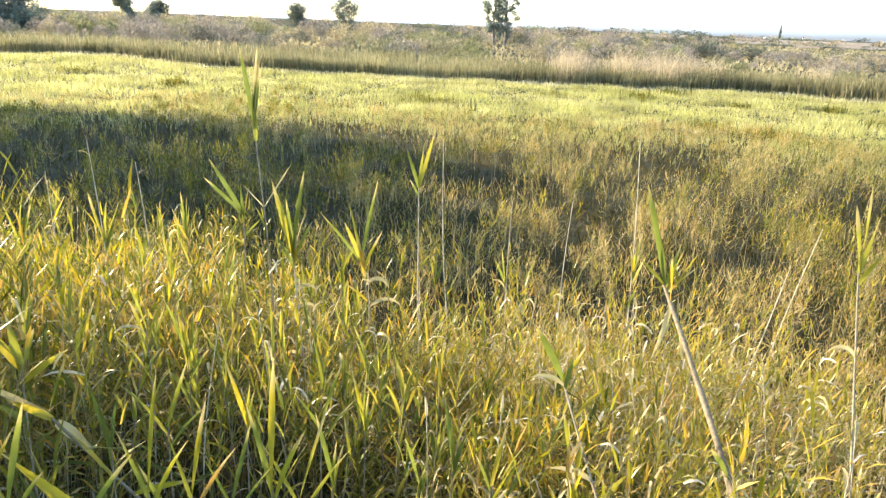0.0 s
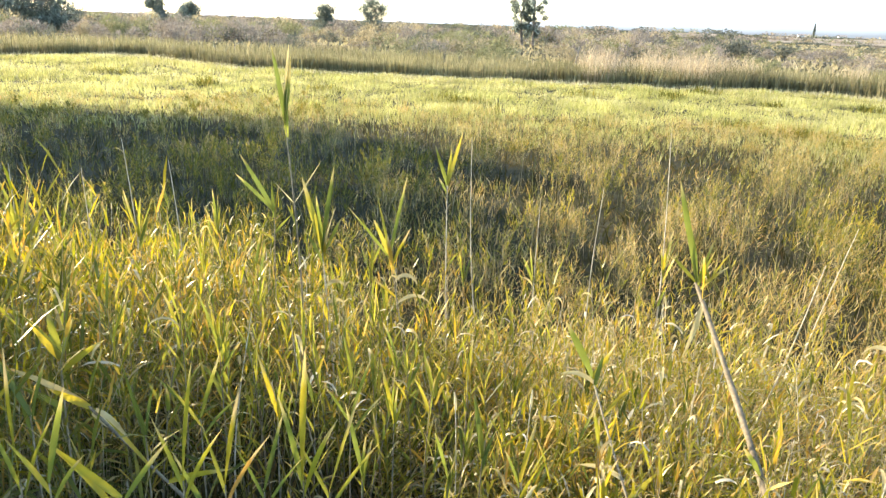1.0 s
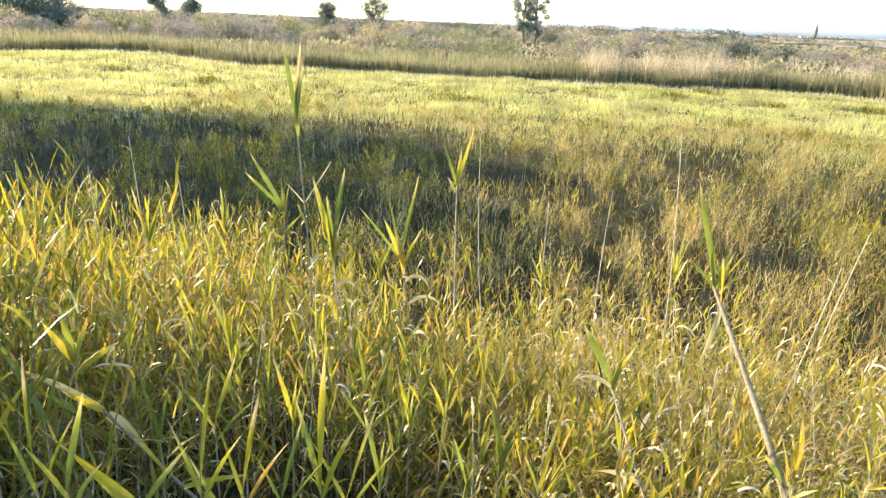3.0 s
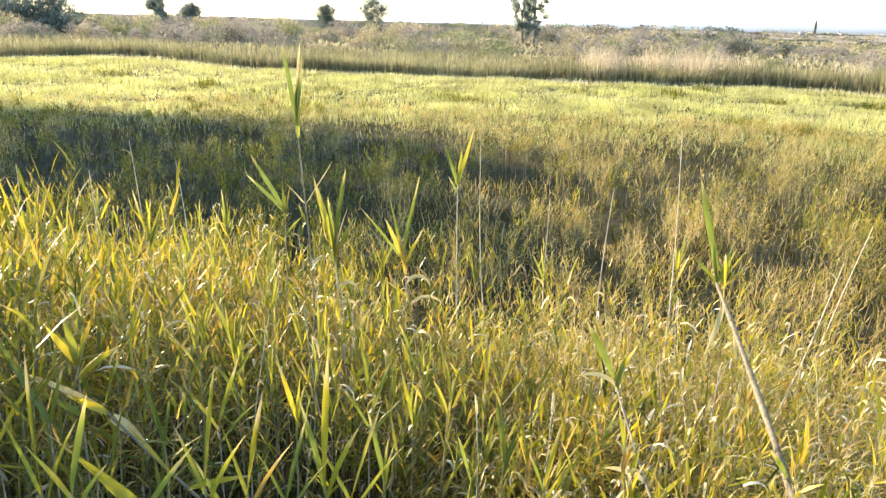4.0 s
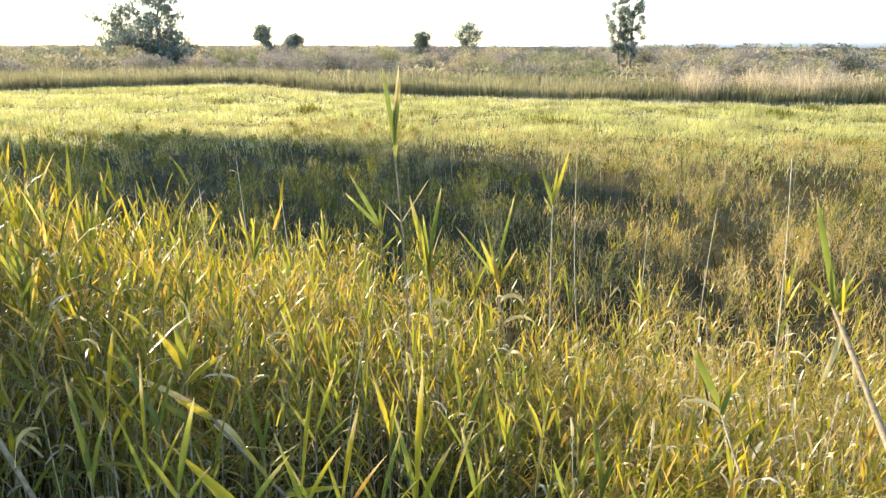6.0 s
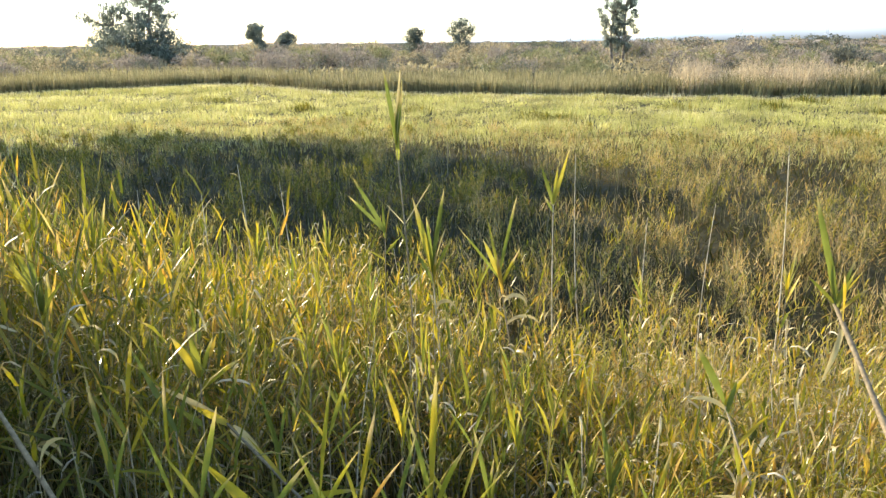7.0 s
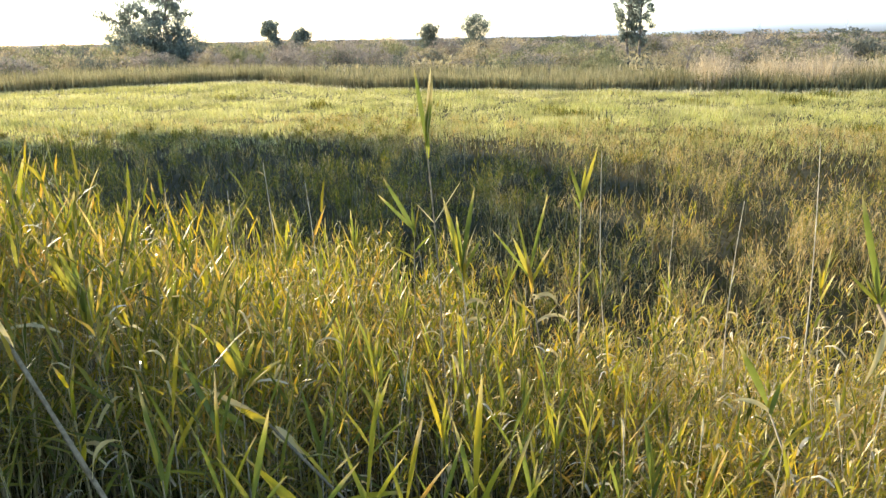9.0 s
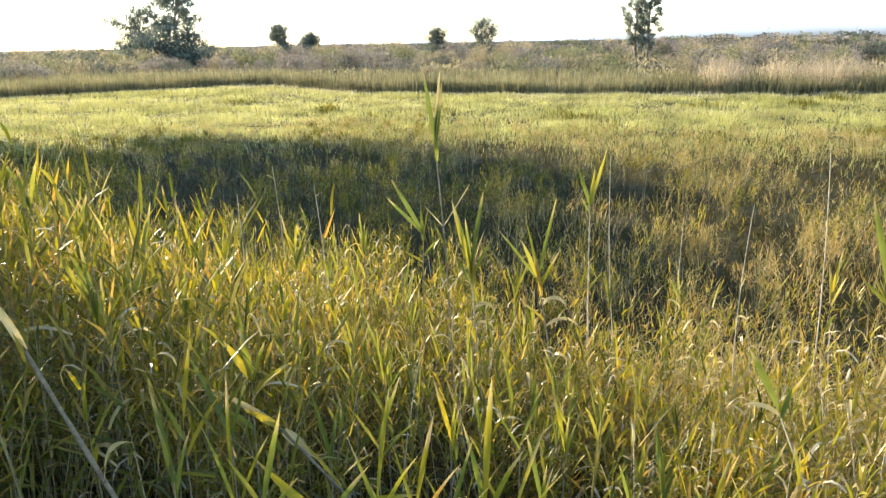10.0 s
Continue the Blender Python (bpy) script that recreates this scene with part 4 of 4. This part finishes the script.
def lone_reed(label, foot, tip_at, leaves=9, leaf=0.34, width=0.026, r=0.006, seed=0, sag=0.06, low=0.45, dry=0.2, leaf_mat=None, tuft=4, fan=0.0):
    """One reed from its foot to its tip: a jointed stalk and arching leaves, erect at the top."""
    g = np.random.default_rng(900 + seed)
    root = tagged(new("dead_reed" if tuft == 0 else "reed"), label, "reed", "dead reeds" if tuft == 0 else "tall reeds")
    root.location = foot
    d = Vector(tip_at) - Vector(foot)
    side = Vector((d.y, -d.x, 0)) + Vector((g.normal(), g.normal(), 0)) * 0.3
    side.normalize()
    pts, rr = [], []
    for i in range(13):
        f = i / 12
        pts.append(d * f + side * (math.sin(f * math.pi) * sag * d.length * 0.5))
        rr.append(r * (1.0 - 0.7 * f) * (1.25 if i % 2 else 1.0))
    link_mesh("stem", [(*tube(pts, rr, 7), 0)], [M_PALE_STALK if tuft == 0 else M_STALK], root)
    plane = g.normal(0, 0.35) if fan else g.uniform(0, 6.28)
    for i in range(leaves):
        f = low + (1 - low) * (i + 0.6) / leaves
        k = min(11, int(f * 12))
        p = pts[k].lerp(pts[k + 1], f * 12 - k) if f < 1 else pts[12]
        az_l = plane + math.pi * (i % 2) + g.normal(0, 0.5)
        top = (f - low) / (1 - low)
        lean = (0.62 - 0.4 * top) * g.uniform(0.6, 1.25)
        dead = g.uniform() < dry * (1.6 - top)
        bend = (g.uniform(1.4, 3.0) if dead else (0.9 - 0.75 * top) * g.uniform(0.2, 1.6))
        bend_leaf("leaf", root, p, az_l, leaf * g.uniform(0.7, 1.15) * (0.7 if dead else 1), width * g.uniform(0.75, 1.15), lean, bend, g.normal(0, 0.7), M_DRY if dead else (leaf_mat or (M_GOLD if top < 0.45 and g.uniform() < 0.5 else M_LIVE)))
    for i in range(tuft):
        # the spear of young leaves at the tip
        f = 1 - 0.10 * g.uniform(0, 1)
        p = pts[0].lerp(pts[12], f) if f < 0.92 else pts[11].lerp(pts[12], (f - 11 / 12) * 12)
        if fan:
            turn, open_by, bow = plane + math.pi * (i % 2) + g.normal(0, 0.3), fan * (0.15 + 0.85 * i / tuft) * g.uniform(0.8, 1.2), g.uniform(-0.15, 0.25)
        else:
            turn, open_by, bow = plane + i * 2.3 + g.normal(0, 0.4), g.uniform(0.05, 0.28), g.uniform(-0.1, 0.3)
        bend_leaf("leaf", root, p, turn, leaf * g.uniform(0.75, 1.2), width * g.uniform(0.8, 1.15), open_by, bow, g.normal(0, 0.5), leaf_mat or (M_GOLD if fan and tuft > 5 and i % 3 == 2 else M_LIVE))
    return root


def on_ray(az, el, d):
    """The place at a bearing and height angle from the eye, d metres off over the ground."""
    return (d * math.sin(radians(az)), d * math.cos(radians(az)), EYE + d * math.tan(radians(el)))


def foot_at(az, d):
    px, py = d * math.sin(radians(az)), d * math.cos(radians(az))
    return (px, py, float(ground_z(px, py)) - 0.03)


def rooted(tip_at, by):
    """Where the line from a reed's tip past a second place on it meets the ground."""
    p, q = Vector(tip_at), Vector(by)
    step = (q - p).normalized() * 0.02
    while q.z > float(ground_z(q.x, q.y)) - 0.03:
        q = q + step
    return tuple(q)


DRY_STALK = "bare dry reed stalk, pale straw"
for k, (a0, d0, a1, e1) in enumerate(((15.9, 6.4, 15.2, -7.6), (2.1, 6.5, -0.3, -8.8), (-30.9, 6.5, -30.1, -11.0), (-27.1, 6.6, -27.2, -9.0), (10.9, 6.5, 10.6, -12.2), (26.0, 6.2, 29.0, -13.0), (21.5, 4.6, 27.4, -16.0), (-34.2, 6.4, -34.6, -10.4), (-24.0, 6.6, -24.1, -10.6), (6.2, 6.6, 5.6, -13.5))):
    lone_reed(DRY_STALK, foot_at(a0, d0), on_ray(a1, e1, d0 + 0.1), 1, 0.15, 0.01, 0.008, k, 0.05, 0.85, 1.0, tuft=0)


def big_reed(label, foot, tip_at, leaves, r=0.007, bow=0.03, seed=0, stalk=None):
    """A reed of known habit: a jointed stalk, and leaves given by height on it, lean to either side in degrees, length, width, bend and material."""
    g = np.random.default_rng(1500 + seed)
    root = tagged(new("reed"), label, "reed", "tall reeds")
    root.location = foot
    d = Vector(tip_at) - Vector(foot)
    side = Vector((-d.z, 0, d.x)).normalized()
    pts = [d * (i / 12) + side * (math.sin(i / 12 * math.pi) * bow * d.length) for i in range(13)]
    link_mesh("stem", [(*tube(pts, [r * (1.0 - 0.55 * i / 12) * (1.22 if i % 2 else 1.0) for i in range(13)], 8), 0)], [stalk or M_STALK], root)
    for f, lean, ln, w, bend, mat in leaves:
        k = min(11, int(f * 12))
        p = pts[k].lerp(pts[k + 1], f * 12 - k)
        turn = (0 if lean >= 0 else math.pi) + g.normal(0, 0.25)
        bend_leaf("leaf", root, p, turn, ln, w, abs(radians(lean)), bend, (1.5 if lean >= 0 else -1.5) + g.normal(0, 0.35), mat)
    return root


L, G, D, N = M_LIVE, M_GOLD, M_DRY, M_RUST
big_reed("tall reed with a spear of erect leaves on a grey stalk", rooted(on_ray(-15.3, -8.3, 4.5), on_ray(-14.9, -24.5, 4.5)), on_ray(-15.3, -8.3, 4.5),
         [(1.0, -7, 0.48, 0.046, 0.04, L), (1.0, 3, 0.49, 0.032, 0.06, D), (1.0, 6, 0.43, 0.042, 0.02, L), (0.97, -1, 0.3, 0.036, 0, L), (0.8, 32, 0.34, 0.012, 0, D), (0.8, -42, 0.2, 0.01, 0.1, D), (0.74, -20, 0.16, 0.02, 0.2, L)], 0.0085, -0.02, 1)
big_reed("green reed with a few long leaves fanned to one side", rooted(on_ray(-16.4, -15.0, 4.6), on_ray(-16.1, -22.7, 4.6)), on_ray(-16.4, -15.0, 4.6),
         [(1.0, -27, 0.43, 0.042, 0.06, L), (1.0, -40, 0.36, 0.036, 0.05, L), (0.98, -4, 0.25, 0.028, 0, L), (0.97, 8, 0.26, 0.02, 0.1, N), (0.92, 34, 0.2, 0.02, 0.3, L), (0.9, -60, 0.2, 0.02, 0.3, L)], 0.006, 0.02, 2)
big_reed("green reed with a wide leaf fan and a pale curl", rooted(on_ray(-12.6, -18.4, 4.4), on_ray(-11.7, -29.1, 4.32)), on_ray(-12.6, -18.4, 4.4),
         [(1.0, -12, 0.52, 0.055, 0.05, L), (1.0, 8, 0.58, 0.048, 0.05, L), (0.99, 11, 0.36, 0.016, 0.2, D), (0.98, 24, 0.33, 0.04, 0.1, L), (0.98, -5, 0.42, 0.045, 0, L), (0.96, -24, 0.25, 0.03, 0.2, L), (0.93, 4, 0.3, 0.034, 0, N), (0.86, 20, 0.2, 0.034, 2.9, D), (0.8, 40, 0.16, 0.03, 2.6, D), (0.72, -12, 0.24, 0.05, 0.3, G), (0.6, -30, 0.2, 0.03, 2.2, D)], 0.009, 0.0, 3, M_PALE_STALK)
big_reed("green and yellow reed with ragged pointed leaves", rooted(on_ray(-6.9, -18.6, 4.4), on_ray(-5.4, -27.0, 4.31)), on_ray(-6.9, -18.6, 4.4),
         [(1.0, 10, 0.55, 0.03, 0.04, L), (1.0, -12, 0.44, 0.026, 0.1, L), (0.98, -35, 0.5, 0.024, 0.1, L), (0.97, -20, 0.32, 0.045, 0.1, L), (0.96, 22, 0.3, 0.026, 0.1, N), (0.93, -8, 0.28, 0.036, 0, N), (0.9, 30, 0.22, 0.036, 2.7, D), (0.82, 44, 0.26, 0.03, 2.0, D), (0.84, -50, 0.2, 0.024, 0.2, G), (0.7, 30, 0.2, 0.03, 2.4, D)], 0.008, 0.0, 4)
big_reed("slim reed with a narrow forked tuft at its tip", rooted(on_ray(-2.2, -12.8, 5.5), on_ray(-1.6, -24.8, 5.5)), on_ray(-2.2, -12.8, 5.5),
         [(1.0, -19, 0.33, 0.04, 0.05, L), (1.0, 13, 0.48, 0.042, 0.04, L), (1.0, 5, 0.3, 0.035, 0, L), (0.97, -26, 0.16, 0.025, 0.1, L), (0.7, 24, 0.2, 0.02, 0.4, L)], 0.007, 0.01, 5, M_PALE_STALK)
big_reed("thick pale reed stalk leaning over, green leaves at its tip", rooted(on_ray(18.5, -18.9, 3.35), on_ray(25.0, -32.3, 2.66)), on_ray(18.5, -18.9, 3.35),
         [(1.0, -17, 0.52, 0.045, 0.03, L), (1.0, -44, 0.18, 0.022, 0.05, L), (1.0, -13, 0.3, 0.045, 0, L), (0.99, 8, 0.24, 0.022, 0.1, L), (0.99, 17, 0.2, 0.022, 0.2, L), (0.98, 34, 0.18, 0.018, 0.3, N), (0.96, -6, 0.22, 0.04, 0, N), (0.95, -170, 0.28, 0.03, -0.2, D), (0.9, 160, 0.2, 0.025, 0.1, D), (0.6, -30, 0.2, 0.035, 0.2, L), (0.5, 24, 0.2, 0.03, 0.4, G)], 0.021, -0.02, 6, M_OLD_STALK)
big_reed("leaning reed with one broad green leaf and a bleached one", rooted(on_ray(11.2, -27.5, 2.8), on_ray(15.2, -34.4, 2.48)), on_ray(11.2, -27.5, 2.8),
         [(1.0, -26, 0.32, 0.046, 0.08, L), (1.0, 26, 0.2, 0.026, 0.1, N), (0.99, -50, 0.16, 0.026, 1.3, D), (0.98, 6, 0.16, 0.026, 0.1, L), (0.9, 30, 0.2, 0.02, 0.5, N), (0.75, -50, 0.2, 0.03, 0.8, D), (0.7, 40, 0.24, 0.034, 0.5, L)], 0.008, 0.02, 7)
big_reed("tall green reed with erect pointed leaves on a grey stalk", rooted(on_ray(31.8, -15.6, 3.9), on_ray(34.0, -27.5, 3.5)), on_ray(31.8, -15.6, 3.9),
         [(1.0, -15, 0.36, 0.045, 0.05, L), (1.0, -3, 0.44, 0.04, 0.04, L), (1.0, 13, 0.3, 0.04, 0.05, L), (0.97, 24, 0.2, 0.03, 0.2, G), (0.8, -30, 0.2, 0.03, 2.4, D)], 0.008, 0.0, 8)
big_reed("bent reed stalk with one long brown leaf and a bleached sheath", rooted(on_ray(-32.1, -28.0, 2.5), on_ray(-26.7, -34.0, 2.2)), on_ray(-32.1, -28.0, 2.5),
         [(1.0, -64, 0.34, 0.028, 0.3, D), (0.99, -48, 0.17, 0.034, 0.1, G), (0.98, 125, 0.15, 0.05, 0.3, D), (0.8, 60, 0.3, 0.026, 0.2, G), (0.7, -20, 0.3, 0.022, 0.1, L), (1.0, 20, 0.26, 0.022, 0.1, L)], 0.0095, 0.02, 9, M_OLD_STALK)
big_reed("reed with two broad bright leaves catching the sun", foot_at(-33.0, 2.6), on_ray(-33.4, -24.6, 2.65),
         [(1.0, -26, 0.19, 0.04, 0.1, G), (1.0, -6, 0.22, 0.036, 0.05, L), (0.98, 20, 0.22, 0.03, 0.1, L), (0.96, 45, 0.2, 0.03, 0.3, G), (0.85, -50, 0.2, 0.03, 0.5, L)], 0.006, 0.02, 11)
big_reed("thick bare reed stalk leaning over, close by", rooted(on_ray(-49.3, -18.0, 2.4), on_ray(-45.2, -30.5, 2.1)), on_ray(-49.3, -18.0, 2.4), [(0.97, -20, 0.3, 0.03, 0.6, D), (0.7, 10, 0.25, 0.02, 1.4, D)], 0.011, 0.01, 10, M_OLD_STALK)
BLADE = "golden-green reed with long upright leaves close by the levee"
for k, (a0, e1, d0, lean, ln, w, mat) in enumerate(((-15.0, -36.0, 2.1, 1, 0.5, 0.036, G), (-25.5, -34.8, 1.95, 6, 0.4, 0.026, G), (-22.0, -35.6, 1.95, 9, 0.36, 0.024, N), (-37.5, -32.2, 1.95, 1, 0.4, 0.02, N), (-35.6, -32.8, 1.85, 12, 0.28, 0.024, L), (1.8, -34.5, 2.4, -8, 0.3, 0.028, L), (-1.3, -36.5, 2.2, -14, 0.24, 0.028, L), (-30.6, -35.0, 1.9, -40, 0.36, 0.03, G), (-18.6, -36.5, 2.0, 12, 0.3, 0.02, L), (-9.5, -36.0, 2.2, -10, 0.3, 0.024, L), (5.5, -36.0, 2.2, 8, 0.26, 0.024, G), (-41.5, -30.0, 2.1, -6, 0.34, 0.024, L), (-12.6, -37.0, 2.1, 14, 0.4, 0.024, L), (-28.0, -31.0, 2.4, -16, 0.34, 0.026, L), (-23.5, -30.5, 2.5, 18, 0.32, 0.022, L), (-17.0, -31.0, 2.5, -12, 0.3, 0.024, G), (-39.5, -27.0, 2.4, 10, 0.34, 0.026, G), (-36.0, -28.0, 2.4, -22, 0.34, 0.024, L), (-10.5, -31.5, 2.6, 16, 0.3, 0.022, L), (-6.5, -32.0, 2.6, -10, 0.3, 0.022, G))):
    big_reed(BLADE, foot_at(a0 + 1, d0), on_ray(a0, e1, d0), [(1.0, lean, ln, w, 0.06, mat), (0.97, -lean - 9, ln * 0.72, w * 0.7, 0.15, L), (0.92, lean + 14, ln * 0.8, w * 0.7, 0.3, mat)], 0.005, 0.02, 30 + k)

FAN = "green reed with a fan of pointed leaves, yellow at its base"
for k, (a0, d0, e1, lv_n, lf, wd, n_fan, fan) in enumerate((
        (-8.6, 4.7, -19.4, 3, 0.32, 0.028, 5, 0.5), (5.4, 5.6, -19.4, 2, 0.28, 0.03, 5, 0.5), (-0.6, 5.0, -19.6, 2, 0.24, 0.028, 4, 0.5), (19.6, 5.0, -17.6, 2, 0.26, 0.026, 6, 0.8), (-26.7, 5.0, -16.2, 3, 0.36, 0.028, 5, 0.5), (-20.9, 5.5, -15.6, 3, 0.3, 0.026, 6, 0.6), (-32.2, 5.1, -15.8, 3, 0.36, 0.03, 5, 0.5),
        (-38.8, 4.3, -14.0, 4, 0.36, 0.03, 5, 0.5), (-42.6, 3.8, -12.0, 4, 0.4, 0.03, 5, 0.4), (-43.0, 3.1, -18.5, 4, 0.34, 0.036, 5, 0.5), (-40.4, 3.4, -18.0, 4, 0.34, 0.03, 5, 0.6), (-36.6, 3.6, -19.0, 4, 0.3, 0.03, 5, 0.6), (-45.0, 4.4, -9.5, 4, 0.36, 0.03, 5, 0.5), (-41.0, 4.8, -12.6, 4, 0.34, 0.028, 5, 0.5), (-34.6, 4.6, -15.8, 3, 0.34, 0.03, 5, 0.5), (16.0, 5.0, -17.4, 3, 0.28, 0.026, 6, 0.7), (-29.5, 3.4, -22.5, 4, 0.3, 0.03, 5, 0.6), (-21.5, 3.2, -25.0, 4, 0.3, 0.026, 4, 0.6))):
    lone_reed(FAN, foot_at(a0 + 0.4, d0), on_ray(a0, e1, d0), lv_n, lf, wd, 0.006, 200 + k, 0.03, 0.6, 0.1, tuft=n_fan, fan=fan)

# more reeds that can be told apart, copied from a few grown ones
kinds = []
for k in range(10):
    kinds.append(lone_reed("leafy green and yellow reed standing in the near bank", (0, 0, 0), (0.1 * math.cos(k), 0.1 * math.sin(k), 1.35), 10, 0.23, 0.02, 0.005, 40 + k, 0.08, 0.3, 0.3, tuft=2))
autumn = []
for k in range(8):
    autumn.append(lone_reed("yellow and rust reed with short curled leaves", (0, 0, 0), (0.12 * math.cos(k), 0.12 * math.sin(k), 1.35), 13, 0.15, 0.021, 0.0045, 80 + k, 0.08, 0.3, 0.45, leaf_mat=M_RUST, tuft=2))
x, y, az, r = scatter(300, -48, 44, 1.9, 9.5, 1.15)
keep = (r < crest(az)) & ((r > 2.8) | (az > -4))
x, y, r, az = x[keep], y[keep], r[keep], az[keep]
dry_side = az + rng.normal(0, 6, len(az)) + (r - 3) * 2 > 4
for i in range(len(x)):
    sc = float(tall(x[i], y[i], 1.0)) * rng.uniform(0.8, 1.12)
    m = pose(x[i], y[i], float(ground_z(x[i], y[i])) - 0.02, rng.normal(0, 4), rng.normal(0, 4), rng.uniform(0, 360)) @ Matrix.Scale(sc, 4)
    pool = autumn if dry_side[i] else kinds
    j = int(dry_side[:i].sum()) if dry_side[i] else int((~dry_side[:i]).sum())
    ob = pool[j] if j < len(pool) else copy_thing(pool[j % len(pool)], m)
    ob.matrix_basis = m

# dead reeds: pale bare stems with a few curled dry leaves
dead = []
for k in range(8):
    dead.append(lone_reed("pale dead reed stem with curled dry leaves", (0, 0, 0), (0.18 * math.cos(k * 2.1), 0.18 * math.sin(k * 2.1), 1.45), 4, 0.16, 0.018, 0.0045, 120 + k, 0.10, 0.4, 3.0, tuft=0))
x, y, az, r = scatter(260, -48, 44, 2.0, 9.5, 1.0)
keep = (r < crest(az)) & ((r > 2.8) | (az > -4))
x, y, r = x[keep], y[keep], r[keep]
for i in range(len(x)):
    sc = float(tall(x[i], y[i], 1.0)) * rng.uniform(0.7, 1.15)
    m = pose(x[i], y[i], float(ground_z(x[i], y[i])) - 0.02, rng.normal(0, 6), rng.normal(0, 6), rng.uniform(0, 360)) @ Matrix.Scale(sc, 4)
    ob = dead[i] if i < len(dead) else copy_thing(dead[i % len(dead)], m)
    ob.matrix_basis = m

# weeds in the meadow
for i, (a0, r0, n, w, h) in enumerate(((24.0, 36, 420, 1.6, 0.55), (20.0, 38, 200, 1.0, 0.5), (27.5, 34, 260, 1.2, 0.5), (-20.8, 50, 150, 0.7, 0.8), (14.9, 52, 150, 0.8, 0.7), (22.0, 50, 120, 0.7, 0.6), (28.0, 52, 140, 0.8, 0.65), (-1.1, 42, 200, 1.0, 0.6), (-2.5, 44, 120, 0.7, 0.6), (-27.0, 60, 120, 1.2, 0.6), (8.0, 50, 110, 0.9, 0.6), (-12.0, 47, 120, 1.1, 0.6), (17.0, 57, 120, 0.9, 0.7), (31.0, 45, 150, 1.0, 0.6))):
    px, py = at(a0, r0)
    root = tagged(new("weed_clump"), "dark green weed clump in the bright meadow", "weed", "meadow weeds")
    root.location = (px, py, float(ground_z(px, py)))
    g = np.random.default_rng(300 + i)
    b = np.stack([g.normal(0, w * 0.6, n), g.normal(0, w * 0.4, n), np.full(n, -0.03)], -1)
    lf = blades(b, g.uniform(0, 6.28, n), h * g.uniform(0.6, 1.3, n), g.uniform(0.03, 0.07, n), g.uniform(0, 0.6, n), g.uniform(0, 0.8, n), 2, shape="leaf")
    link_mesh("foliage", [(*lf, 0)], [M_SEDGE], root)

# a broken branch that sticks out of the far reeds
px, py = at(7.5, 84)
branch = tagged(new("dead_branch"), "dark broken branch sticking out of the far reeds", "branch")
branch.location = (px, py, 0)
link_mesh("limb", [(*tube([(0, 0, 0), (0.2, 0, 1.5), (0.45, 0, 2.6), (0.95, 0, 3.3), (1.35, 0, 3.15)], [0.11, 0.1, 0.09, 0.08, 0.04], 6), 0)], [M_BARK], branch)
link_mesh("limb", [(*tube([(0.25, 0, 1.8), (-0.2, 0.1, 2.4), (-0.35, 0.1, 2.8)], [0.08, 0.06, 0.03], 6), 0)], [M_BARK], branch)


def pylon(az, r, h):
    """A far lattice mast: four tapering legs, cross braces and two arms."""
    root = tagged(new("pylon"), "pale grey steel power pylon far off in haze", "pylon", "far pylons")
    px, py = at(az, r)
    root.location = (px, py, 0)
    wide = h * 0.09
    for sx in (-1, 1):
        for sy in (-1, 1):
            link_mesh("leg", [(*tube([(sx * wide, sy * wide, 0), (sx * wide * 0.3, sy * wide * 0.3, h * 0.7), (0, 0, h)], [0.22, 0.18, 0.12], 4), 0)], [M_STEEL], root)
    for k in range(6):
        z0, z1 = h * 0.12 * k, h * 0.12 * (k + 1)
        w0, w1 = wide * (1 - z0 / h), wide * (1 - z1 / h)
        for sy in (-1, 1):
            link_mesh("brace", [(*tube([(-w0, sy * w0, z0), (w1, sy * w1, z1)], [0.12, 0.12], 4), 0)], [M_STEEL], root)
            link_mesh("brace", [(*tube([(w0, sy * w0, z0), (-w1, sy * w1, z1)], [0.12, 0.12], 4), 0)], [M_STEEL], root)
    for z, arm in ((0.74, 0.2), (0.86, 0.15)):
        link_mesh("arm", [(*tube([(-h * arm, 0, h * z), (0, 0, h * (z + 0.02)), (h * arm, 0, h * z)], [0.1, 0.25, 0.1], 4), 0)], [M_STEEL], root)


M_STEEL = rough_material("galvanised_steel", [(0.3, (0.55, 0.57, 0.6)), (0.7, (0.66, 0.68, 0.7))], 0.5, 0.6, 0.05)
pylon(12.4, 1500, 40)
pylon(17.9, 1650, 46)
